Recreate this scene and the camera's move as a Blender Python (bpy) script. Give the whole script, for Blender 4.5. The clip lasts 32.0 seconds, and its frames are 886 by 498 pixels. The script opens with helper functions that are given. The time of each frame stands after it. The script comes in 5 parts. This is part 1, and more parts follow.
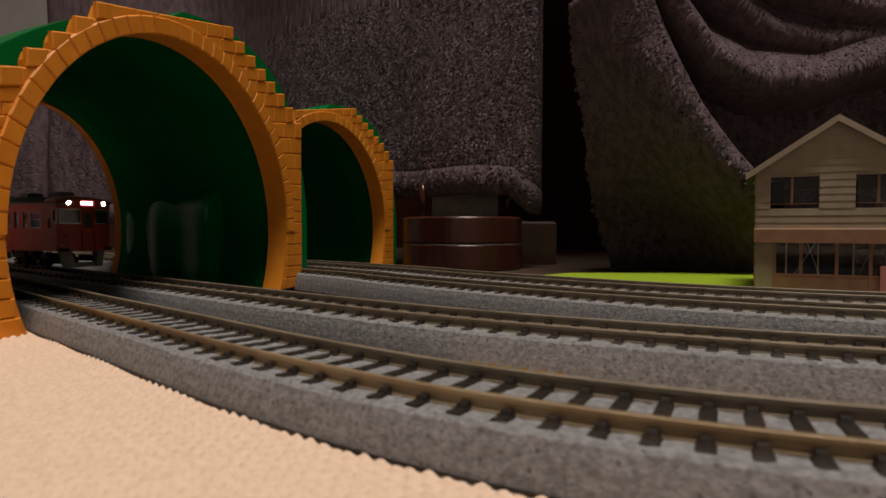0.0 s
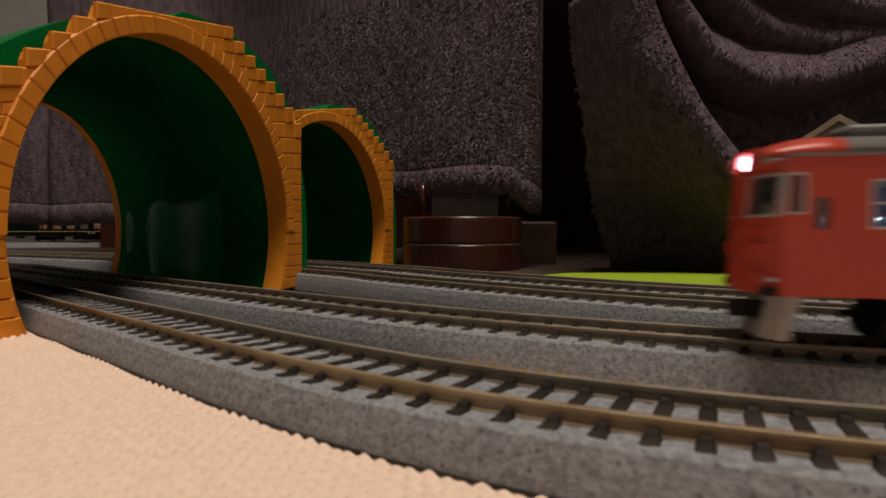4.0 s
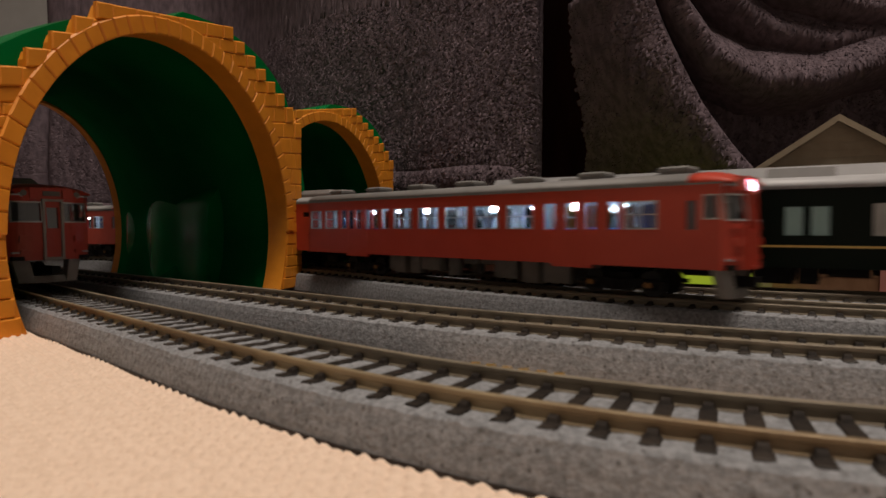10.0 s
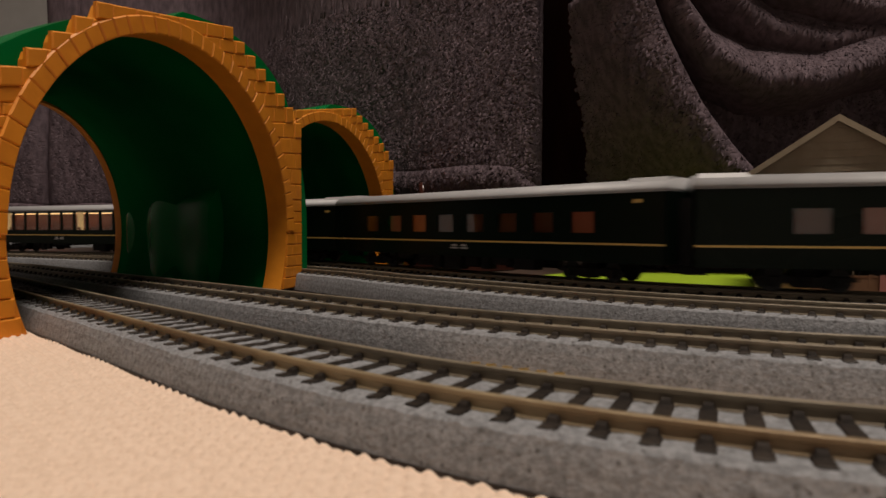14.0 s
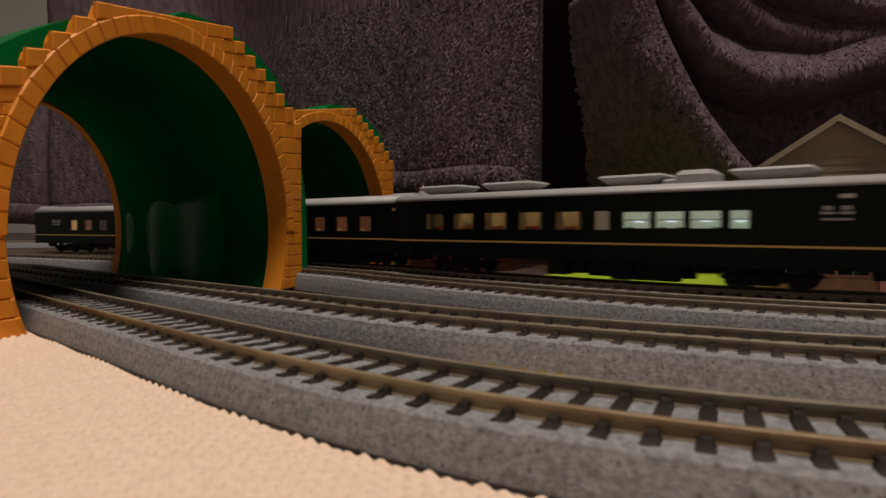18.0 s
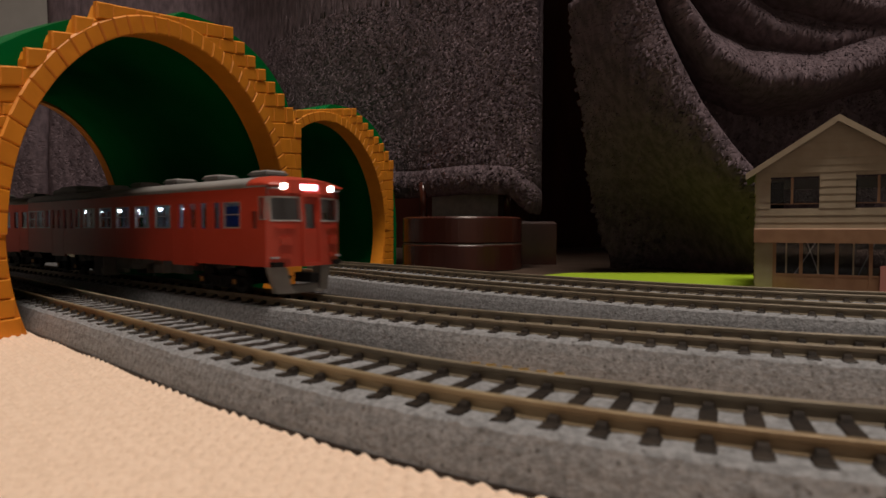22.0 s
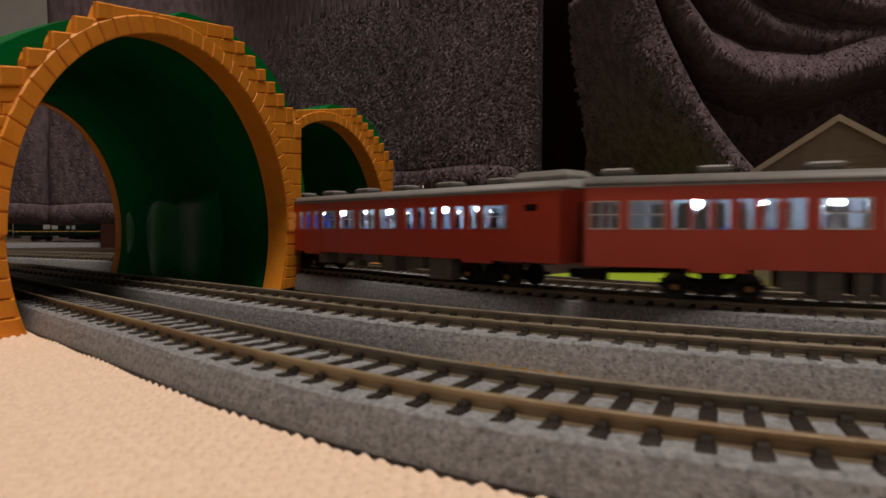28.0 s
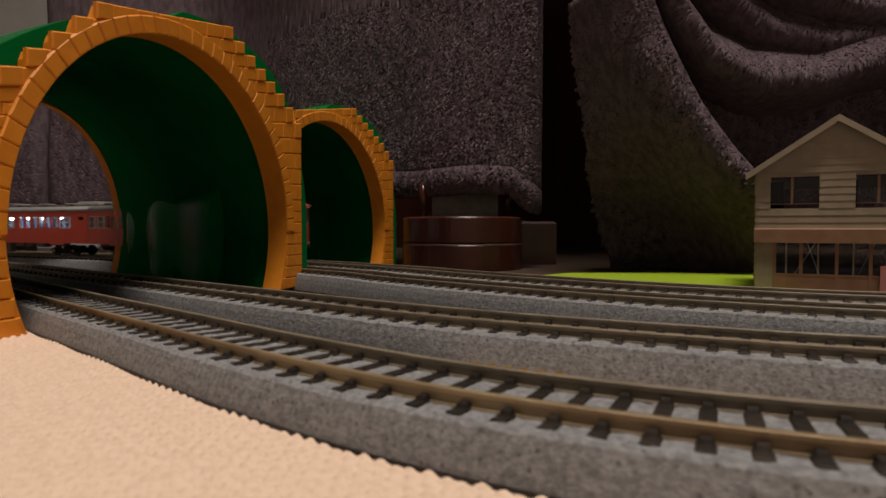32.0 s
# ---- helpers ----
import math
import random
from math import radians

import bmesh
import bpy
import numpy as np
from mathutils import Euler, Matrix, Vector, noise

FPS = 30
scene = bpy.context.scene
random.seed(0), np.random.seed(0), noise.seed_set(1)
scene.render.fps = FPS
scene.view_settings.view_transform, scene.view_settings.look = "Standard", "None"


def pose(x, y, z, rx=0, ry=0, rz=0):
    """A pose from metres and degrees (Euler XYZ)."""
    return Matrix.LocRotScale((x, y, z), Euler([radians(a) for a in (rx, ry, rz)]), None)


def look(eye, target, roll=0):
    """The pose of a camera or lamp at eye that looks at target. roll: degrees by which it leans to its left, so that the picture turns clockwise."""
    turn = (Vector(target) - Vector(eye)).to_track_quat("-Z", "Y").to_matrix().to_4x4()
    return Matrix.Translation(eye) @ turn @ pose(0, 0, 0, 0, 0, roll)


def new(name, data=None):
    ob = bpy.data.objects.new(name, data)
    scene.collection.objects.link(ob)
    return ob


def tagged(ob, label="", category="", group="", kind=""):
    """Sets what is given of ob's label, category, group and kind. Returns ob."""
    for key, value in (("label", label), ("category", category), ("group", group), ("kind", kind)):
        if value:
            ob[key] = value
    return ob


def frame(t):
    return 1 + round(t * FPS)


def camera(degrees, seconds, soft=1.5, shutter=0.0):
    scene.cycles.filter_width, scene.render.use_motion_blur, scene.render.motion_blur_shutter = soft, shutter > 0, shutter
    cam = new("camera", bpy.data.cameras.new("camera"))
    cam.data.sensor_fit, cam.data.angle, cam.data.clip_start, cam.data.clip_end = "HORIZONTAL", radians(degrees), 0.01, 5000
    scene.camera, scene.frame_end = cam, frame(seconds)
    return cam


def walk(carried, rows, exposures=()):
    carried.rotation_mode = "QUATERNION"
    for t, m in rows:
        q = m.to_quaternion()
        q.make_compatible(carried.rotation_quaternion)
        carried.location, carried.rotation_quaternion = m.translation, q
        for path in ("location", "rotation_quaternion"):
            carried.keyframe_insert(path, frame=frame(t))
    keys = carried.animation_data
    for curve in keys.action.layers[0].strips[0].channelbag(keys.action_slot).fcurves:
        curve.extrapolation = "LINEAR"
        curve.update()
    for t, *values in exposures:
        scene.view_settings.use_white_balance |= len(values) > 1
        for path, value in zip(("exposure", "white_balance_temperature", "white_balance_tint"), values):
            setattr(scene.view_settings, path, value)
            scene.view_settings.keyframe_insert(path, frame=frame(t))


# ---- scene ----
cam = camera(70.96, 32.0, shutter=0.35)
cam.data.dof.use_dof = True
cam.data.dof.focus_distance, cam.data.dof.aperture_fstop = 0.22, 60.0
EYE = pose(0, 0, 0.0213, 90 - 1.979, 0, 0)
walk(cam, [(0, EYE), (32, EYE)], [(0, 0.0), (32, 0.0)])

# ---- light: one warm ceiling lamp over the table and a dim room
world = bpy.data.worlds.new("room_light")
world.use_nodes = True
world.node_tree.nodes["Background"].inputs[0].default_value = (0.75, 0.72, 0.80, 1)
world.node_tree.nodes["Background"].inputs[1].default_value = 0.03
scene.world = world


def area_lamp(name, eye, target, size, watts, colour):
    data = bpy.data.lights.new(name, "AREA")
    data.shape, data.size, data.energy, data.color = "DISK", size, watts, colour
    ob = new(name, data)
    ob.matrix_world = look(eye, target)
    return ob


area_lamp("ceiling_lamp_light", (0.18, -0.10, 1.85), (0.0, 0.15, 0), 0.7, 32.0, (1.0, 0.87, 0.75))

# ---- materials
MM = 0.001


def material(name, colour, rough=0.5, metal=0.0, second=None, scale=300.0, bump=0.0, bump_scale=None, detail=6.0, emit=None, power=0.0,
             coat=0.0, stretch=(1, 1, 1), spread=0.0, specular=0.5, sheen=0.0):
    """A surface with a base colour, a second colour mixed in by noise (cells of 1/scale metres), fine relief, and a small change from piece to piece."""
    m = bpy.data.materials.new(name)
    m.use_nodes = True
    nt = m.node_tree
    b = nt.nodes["Principled BSDF"]
    b.inputs["Base Color"].default_value = (*colour, 1)
    b.inputs["Roughness"].default_value = rough
    b.inputs["Metallic"].default_value = metal
    b.inputs["Coat Weight"].default_value = coat
    b.inputs["Specular IOR Level"].default_value = specular
    b.inputs["Sheen Weight"].default_value = sheen
    if emit:
        b.inputs["Emission Color"].default_value = (*emit, 1)
        b.inputs["Emission Strength"].default_value = power
    co = nt.nodes.new("ShaderNodeTexCoord")
    mp = nt.nodes.new("ShaderNodeMapping")
    mp.inputs["Scale"].default_value = stretch
    nt.links.new(co.outputs["Object"], mp.inputs["Vector"])
    last = None
    if second:
        n = nt.nodes.new("ShaderNodeTexNoise")
        n.inputs["Scale"].default_value, n.inputs["Detail"].default_value = scale, detail
        nt.links.new(mp.outputs[0], n.inputs["Vector"])
        r = nt.nodes.new("ShaderNodeValToRGB")
        r.color_ramp.elements[0].position, r.color_ramp.elements[1].position = 0.36, 0.64
        r.color_ramp.elements[0].color, r.color_ramp.elements[1].color = (*colour, 1), (*second, 1)
        nt.links.new(n.outputs["Fac"], r.inputs["Fac"])
        last = r.outputs["Color"]
        # broad wear: the roughness drifts at a larger scale
        w = nt.nodes.new("ShaderNodeTexNoise")
        w.inputs["Scale"].default_value, w.inputs["Detail"].default_value = scale / 9, 3.0
        nt.links.new(mp.outputs[0], w.inputs["Vector"])
        q = nt.nodes.new("ShaderNodeMapRange")
        q.inputs["To Min"].default_value, q.inputs["To Max"].default_value = max(rough - 0.12, 0.03), min(rough + 0.12, 1)
        nt.links.new(w.outputs["Fac"], q.inputs["Value"])
        nt.links.new(q.outputs[0], b.inputs["Roughness"])
    if spread:
        h = nt.nodes.new("ShaderNodeHueSaturation")
        i = nt.nodes.new("ShaderNodeObjectInfo")
        q = nt.nodes.new("ShaderNodeMapRange")
        q.inputs["To Min"].default_value, q.inputs["To Max"].default_value = 1 - spread, 1 + spread
        nt.links.new(i.outputs["Random"], q.inputs["Value"])
        nt.links.new(q.outputs[0], h.inputs["Value"])
        if last:
            nt.links.new(last, h.inputs["Color"])
        else:
            h.inputs["Color"].default_value = (*colour, 1)
        last = h.outputs["Color"]
    if last:
        nt.links.new(last, b.inputs["Base Color"])
    if bump:
        n = nt.nodes.new("ShaderNodeTexNoise")
        n.inputs["Scale"].default_value, n.inputs["Detail"].default_value = bump_scale or scale, 5.0
        nt.links.new(mp.outputs[0], n.inputs["Vector"])
        u = nt.nodes.new("ShaderNodeBump")
        u.inputs["Strength"].default_value, u.inputs["Distance"].default_value = bump, 0.0006
        nt.links.new(n.outputs["Fac"], u.inputs["Height"])
        nt.links.new(u.outputs[0], b.inputs["Normal"])
    return m


def glass_material(name, tint, rough=0.02, see=0.8):
    """Thin clear plastic glazing: seen through, with its own gloss."""
    m = bpy.data.materials.new(name)
    m.use_nodes = True
    nt = m.node_tree
    nt.nodes.remove(nt.nodes["Principled BSDF"])
    t, g, x = nt.nodes.new("ShaderNodeBsdfTransparent"), nt.nodes.new("ShaderNodeBsdfGlossy"), nt.nodes.new("ShaderNodeMixShader")
    t.inputs["Color"].default_value = (*tint, 1)
    g.inputs["Roughness"].default_value = rough
    x.inputs["Fac"].default_value = 1 - see
    nt.links.new(t.outputs[0], x.inputs[1])
    nt.links.new(g.outputs[0], x.inputs[2])
    nt.links.new(x.outputs[0], nt.nodes["Material Output"].inputs["Surface"])
    return m


BALLAST = material("grey_ballast", (0.172, 0.176, 0.186), 0.9, second=(0.28, 0.285, 0.30), scale=1250, bump=0.4, bump_scale=2600, detail=4)
SLEEPER = material("dark_brown_plastic", (0.018, 0.014, 0.012), 0.55, second=(0.032, 0.025, 0.02), scale=900, bump=0.2, spread=0.3, specular=0.2)
RAIL_GOLD = material("golden_tarnished_rail", (0.37, 0.29, 0.175), 0.55, metal=0.5, second=(0.22, 0.16, 0.095), scale=70, bump=0.15, bump_scale=900)
RAIL = material("nickel_silver_rail", (0.25, 0.205, 0.145), 0.55, metal=0.15, second=(0.18, 0.145, 0.10), scale=160, bump=0.15, bump_scale=900, stretch=(1, 1, 4))
CARPET = material("beige_woven_carpet", (0.72, 0.545, 0.42), 0.9, second=(0.80, 0.62, 0.49), scale=1100, bump=0.25, bump_scale=2600)
FLOOR_WOOD = material("dark_wood_floor", (0.05, 0.03, 0.022), 0.45, second=(0.085, 0.055, 0.04), scale=60, stretch=(1, 8, 1), bump=0.1)
ORANGE = material("orange_toy_plastic", (0.77, 0.275, 0.016), 0.5, second=(0.70, 0.24, 0.013), scale=200, bump=0.12, bump_scale=1400, spread=0.06)
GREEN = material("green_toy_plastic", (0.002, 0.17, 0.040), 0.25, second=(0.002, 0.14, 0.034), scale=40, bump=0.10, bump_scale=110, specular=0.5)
# Matt, darker copy of GREEN; shade inside the tunnel is in its colour.
GREEN_SHADED = material("green_toy_plastic_shaded", (0.002, 0.12, 0.030), 0.75, second=(0.002, 0.095, 0.024), scale=40, bump=0.10, bump_scale=110, specular=0.05)
PLUSH = material("grey_purple_plush", (0.080, 0.060, 0.070), 0.95, second=(0.135, 0.101, 0.116), scale=320, bump=0.35, bump_scale=1900, detail=8, stretch=(1, 1, 0.35), specular=0.1)
RED = material("vermilion_car_paint", (0.50, 0.060, 0.033), 0.36, second=(0.47, 0.054, 0.029), scale=180, bump=0.05, bump_scale=900)
GREY_ROOF = material("grey_roof_plastic", (0.19, 0.185, 0.18), 0.6, second=(0.16, 0.155, 0.15), scale=260, bump=0.1)
UNDER_GREY = material("underfloor_grey_plastic", (0.19, 0.175, 0.155), 0.6, second=(0.14, 0.13, 0.115), scale=300)
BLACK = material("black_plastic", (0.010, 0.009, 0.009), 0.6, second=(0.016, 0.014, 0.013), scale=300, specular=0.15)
WHEEL = material("blackened_metal_wheel", (0.014, 0.013, 0.012), 0.55, metal=0.2)
SILVER_TRIM = material("silver_window_trim", (0.55, 0.55, 0.55), 0.35, metal=0.6)
INTERIOR = material("pale_interior_plastic", (0.42, 0.43, 0.47), 0.55)
SEAT_BLUE = material("blue_seat_plastic", (0.01, 0.06, 0.42), 0.5)
LED = material("white_interior_lamp", (1, 1, 1), 0.5, emit=(0.82, 0.91, 1.0), power=60)
LED_SOFT = material("lit_light_guide", (0.9, 0.95, 1), 0.5, emit=(0.80, 0.90, 1.0), power=1.1)
HEADLIGHT = material("headlight_white", (1, 1, 1), 0.4, emit=(1.0, 0.93, 0.85), power=12)
SIGN_GLOW = material("lit_destination_blind", (1, 1, 1), 0.4, emit=(0.95, 0.78, 1.0), power=6)
TAIL_RED = material("red_tail_glow", (1, 0.1, 0.1), 0.4, emit=(1.0, 0.34, 0.42), power=4.5)
GLASS = glass_material("clear_window_glazing", (0.86, 0.89, 0.90), 0.03, 0.90)
DARK_GREEN = material("dark_green_car_paint", (0.0035, 0.0075, 0.005), 0.3, second=(0.003, 0.0065, 0.0042), scale=120, specular=0.12)
SILVER_ROOF = material("silver_grey_roof", (0.38, 0.38, 0.39), 0.48, second=(0.34, 0.34, 0.35), scale=200)
GOLD = material("gold_stripe", (0.62, 0.40, 0.12), 0.4)
WARM_PANEL = material("warm_brown_compartment", (0.30, 0.085, 0.035), 0.6)
WARM_LAMP = material("warm_compartment_lamp", (0.8, 0.4, 0.2), 0.5, emit=(1.0, 0.42, 0.13), power=0.25)
# Window panels that glow by themselves, imitating lamplit compartments.
RED_GLOW = material("dim_red_lit_compartment", (0.30, 0.07, 0.03), 0.6, second=(0.22, 0.05, 0.02), scale=160, emit=(1.0, 0.22, 0.09), power=0.035)
BROWN_GLOW = material("brown_lit_compartment", (0.32, 0.12, 0.06), 0.6, second=(0.24, 0.09, 0.04), scale=160, emit=(1.0, 0.36, 0.16), power=0.075)
AMBER_GLOW = material("amber_lit_compartment", (0.4, 0.2, 0.08), 0.6, second=(0.32, 0.15, 0.05), scale=160, emit=(1.0, 0.42, 0.14), power=0.09)
YELLOW_GLOW = material("yellow_lit_compartment", (0.5, 0.3, 0.1), 0.6, second=(0.4, 0.2, 0.07), scale=160, emit=(1.0, 0.50, 0.16), power=0.35)
DINER_LAMP = material("pale_diner_lamp", (1, 0.9, 0.6), 0.5, emit=(1.0, 0.80, 0.42), power=3.2)
SALON_LAMP = material("warm_lounge_lamp", (1, 0.8, 0.5), 0.5, emit=(1.0, 0.55, 0.2), power=0.45)
SALON_BAR = material("warm_lounge_bar", (1, 0.8, 0.5), 0.5, emit=(1.0, 0.55, 0.22), power=2.2)
HOUSE_GLASS = glass_material("dusty_house_glazing", (0.80, 0.80, 0.80), 0.06, 0.965)
LED_DIM = material("dim_interior_lamp", (1, 1, 1), 0.5, emit=(0.82, 0.91, 1.0), power=22)
PLOUGH_GREY = material("pale_grey_plastic", (0.36, 0.345, 0.32), 0.55, second=(0.31, 0.295, 0.27), scale=300)
POST_CLEAR = material("pale_clear_plastic_post", (0.62, 0.65, 0.72), 0.35)
SHADE_RED = material("red_lamp_shade", (0.55, 0.06, 0.04), 0.5)
PALE_DIM = material("dim_lit_van_panel", (0.4, 0.45, 0.36), 0.5, emit=(0.8, 1.0, 0.8), power=0.06)
AXLE = material("ochre_axle_cap", (0.42, 0.20, 0.05), 0.5)
CREAM = material("cream_saloon_panel", (0.55, 0.42, 0.25), 0.6)
PALE_LIT = material("pale_green_lit_panel", (0.7, 0.75, 0.6), 0.5, emit=(0.85, 1.0, 0.72), power=0.30)
SIDING = material("beige_clapboard", (0.40, 0.33, 0.235), 0.65, second=(0.35, 0.285, 0.20), scale=220, bump=0.1, spread=0.05)
HOUSE_TRIM = material("tan_wood_trim", (0.36, 0.20, 0.11), 0.6, second=(0.30, 0.16, 0.085), scale=300)
HOUSE_ROOF = material("grey_tile_roof", (0.12, 0.115, 0.11), 0.6)
LIME = material("lime_green_base", (0.30, 0.44, 0.012), 0.6, second=(0.26, 0.39, 0.01), scale=300, bump=0.2)
CHERRY = material("dark_cherry_lacquer", (0.040, 0.011, 0.008), 0.22, second=(0.06, 0.017, 0.011), scale=60, stretch=(1, 1, 0.2))
WALL_PAINT = material("off_white_wall", (0.62, 0.60, 0.58), 0.8, second=(0.58, 0.56, 0.54), scale=20, bump=0.1)
BRASS = material("brass_contact_strip", (0.75, 0.48, 0.10), 0.3, metal=0.8)
PINK = material("pink_painted_panel", (0.62, 0.25, 0.22), 0.6)


def speckle(m):
    """Sparse dark grains over the ballast."""
    nt = m.node_tree
    b = nt.nodes["Principled BSDF"]
    base = b.inputs["Base Color"].links[0].from_socket
    co, v = nt.nodes.new("ShaderNodeTexCoord"), nt.nodes.new("ShaderNodeTexVoronoi")
    v.inputs["Scale"].default_value = 1600
    nt.links.new(co.outputs["Object"], v.inputs["Vector"])
    near, some = nt.nodes.new("ShaderNodeMapRange"), nt.nodes.new("ShaderNodeMapRange")
    near.inputs["From Min"].default_value, near.inputs["From Max"].default_value = 0.22, 0.5
    near.inputs["To Min"].default_value, near.inputs["To Max"].default_value = 1, 0
    nt.links.new(v.outputs["Distance"], near.inputs["Value"])
    sep = nt.nodes.new("ShaderNodeSeparateColor")
    nt.links.new(v.outputs["Color"], sep.inputs[0])
    some.inputs["From Min"].default_value, some.inputs["From Max"].default_value = 0.62, 1.0
    nt.links.new(sep.outputs[0], some.inputs["Value"])
    k, mix = nt.nodes.new("ShaderNodeMath"), nt.nodes.new("ShaderNodeMix")
    k.operation, mix.data_type = "MULTIPLY", "RGBA"
    nt.links.new(near.outputs[0], k.inputs[0])
    nt.links.new(some.outputs[0], k.inputs[1])
    nt.links.new(k.outputs[0], mix.inputs["Factor"])
    nt.links.new(base, mix.inputs["A"])
    mix.inputs["B"].default_value = (0.10, 0.095, 0.095, 1)
    nt.links.new(mix.outputs["Result"], b.inputs["Base Color"])


speckle(BALLAST)
for plastic in (GREEN, GREEN_SHADED):
    plastic.node_tree.nodes["Principled BSDF"].inputs["IOR"].default_value = 1.13


# ---- mesh tools; all shapes in millimetres
class Shape:
    def __init__(self):
        self.v, self.f, self.smooth = [], [], False

    def quad(self, a, b, c, d):
        n = len(self.v)
        self.v += [a, b, c, d]
        self.f.append((n, n + 1, n + 2, n + 3))
        return self

    def box(self, x0, x1, y0, y1, z0, z1):
        n = len(self.v)
        self.v += [(x, y, z) for x in (x0, x1) for y in (y0, y1) for z in (z0, z1)]
        self.f += [tuple(n + i for i in q) for q in ((0, 1, 3, 2), (4, 6, 7, 5), (0, 4, 5, 1), (2, 3, 7, 6), (0, 2, 6, 4), (1, 5, 7, 3))]
        return self

    def bar(self, x0, x1, y0, y1, z0, z1, b):
        """A box with its upper edges bevelled by b."""
        return self.rings([[(x0, y0, z0), (x1, y0, z0), (x1, y1, z0), (x0, y1, z0)],
                           [(x0, y0, z1 - b), (x1, y0, z1 - b), (x1, y1, z1 - b), (x0, y1, z1 - b)],
                           [(x0 + b, y0 + b, z1), (x1 - b, y0 + b, z1), (x1 - b, y1 - b, z1), (x0 + b, y1 - b, z1)]])

    def rings(self, rows, closed=True, caps=True):
        """A skin over rows of points, each row a ring; the ends are capped."""
        n, k = len(self.v), len(rows[0])
        for r in rows:
            self.v += [tuple(p) for p in r]
        for i in range(len(rows) - 1):
            for j in range(k if closed else k - 1):
                a, b = n + i * k + j, n + i * k + (j + 1) % k
                self.f.append((a, b, b + k, a + k))
        if caps and closed:
            self.f.append(tuple(n + j for j in reversed(range(k))))
            self.f.append(tuple(n + (len(rows) - 1) * k + j for j in range(k)))
        return self

    def rod(self, a, b, r, k=10, r2=None):
        """A round bar from a to b."""
        a, b = Vector(a), Vector(b)
        d = (b - a).normalized()
        u = d.orthogonal().normalized()
        w = d.cross(u)
        rows = []
        for p, q in ((a, r), (b, r2 or r)):
            rows.append([p + q * (u * math.cos(t) + w * math.sin(t)) for t in (2 * math.pi * i / k for i in range(k))])
        return self.rings(rows)

    def extrude(self, outline, x0, x1, axis="x"):
        """A flat outline (two coordinates) drawn out along an axis."""
        put = {"x": lambda x, p: (x, p[0], p[1]), "y": lambda x, p: (p[0], x, p[1]), "z": lambda x, p: (p[0], p[1], x)}[axis]
        return self.rings([[put(x, p) for p in outline] for x in (x0, x1)])

    def mesh(self, name, mat, smooth=False):
        me = bpy.data.meshes.new(name)
        me.from_pydata([(x * MM, y * MM, z * MM) for x, y, z in self.v], [], self.f)
        me.materials.append(mat)
        bm = bmesh.new()
        bm.from_mesh(me)
        bmesh.ops.recalc_face_normals(bm, faces=bm.faces)
        bm.to_mesh(me)
        bm.free()
        if smooth:
            me.polygons.foreach_set("use_smooth", [True] * len(me.polygons))
        return me


def part(name, shape, mat, parent=None, label="", smooth=False, at=None, bevel=0.0):
    """Links a shape (or a ready mesh) as one mesh object under a thing or a part."""
    ob = new(name, shape if isinstance(shape, bpy.types.Mesh) else shape.mesh(name, mat, smooth))
    if parent:
        ob.parent = parent
    if at is not None:
        ob.matrix_basis = at
    if label:
        ob["label"] = label
    if bevel:
        mod = ob.modifiers.new("edges", "BEVEL")
        mod.width, mod.segments, mod.limit_method = bevel * MM, 2, "ANGLE"
    return ob


def thing(name, label, category, at=None, group="", kind=""):
    ob = new(name)
    ob.empty_display_size = 0.01
    if at is not None:
        ob.matrix_world = at
    return tagged(ob, label, category, group, kind)


def mm(x, y, z, rz=0.0):
    return Matrix.Translation((x * MM, y * MM, z * MM)) @ Matrix.Rotation(rz, 4, "Z")


RAIL_TOP = 6.5

# ---- the tracks in plan, millimetres: closed loops, s grows from the far left to the right
LOOPS = {
    "front": [(-137, 188), (-108, 161), (-79, 133.6), (-49.4, 106.4), (-20, 79.2), (3.8, 61), (30.6, 47.8), (60, 40), (110, 30),
              (190, 8), (262, -60), (270, -160), (200, -240), (60, -260), (-120, -255), (-270, -210), (-345, -100), (-345, 60),
              (-290, 175), (-225, 220), (-175, 215)],
    "second": [(-171, 249), (-140, 223.6), (-109, 198), (-78, 173), (-47, 147.5), (-16, 122), (8.4, 104.5), (34.5, 90), (62, 78.3), (115, 67),
               (210, 45), (300, -45), (308, -170), (225, -275), (70, -297), (-125, -292), (-290, -245), (-382, -115), (-382, 70),
               (-320, 205), (-255, 262), (-205, 268)],
    "third": [(-240, 350), (-198, 331), (-154, 307), (-88, 264), (-33, 215), (-14, 192), (14.3, 163.5), (37, 143.5), (61.5, 126.6), (88, 112.8), (140, 96),
              (240, 84), (380, 100), (500, 170), (560, 300), (560, 480), (510, 650), (380, 745), (150, 765), (-150, 765), (-380, 740),
              (-540, 660), (-600, 540), (-560, 430), (-450, 380), (-330, 372)],
    "fourth": [(-231.6, 376.7), (-185.4, 356.0), (-139.5, 330.9), (-71.1, 286.3), (-13.4, 235.0), (6.7, 210.9), (33.6, 183.8), (54.3, 165.6), (76.0, 150.5), (98.3, 138.8), (145.3, 123.5), (239.7, 112.0), (371.3, 126.6), (479.2, 188.8), (532.5, 305.3), (532.3, 476.1), (486.8, 634.4), (371.6, 718.3), (149.0, 737.0), (-148.7, 737.0), (-372.7, 713.0), (-521.1, 639.3), (-572.1, 537.7), (-539.6, 449.2), (-443.4, 407.2), (-326.2, 399.7)],
}


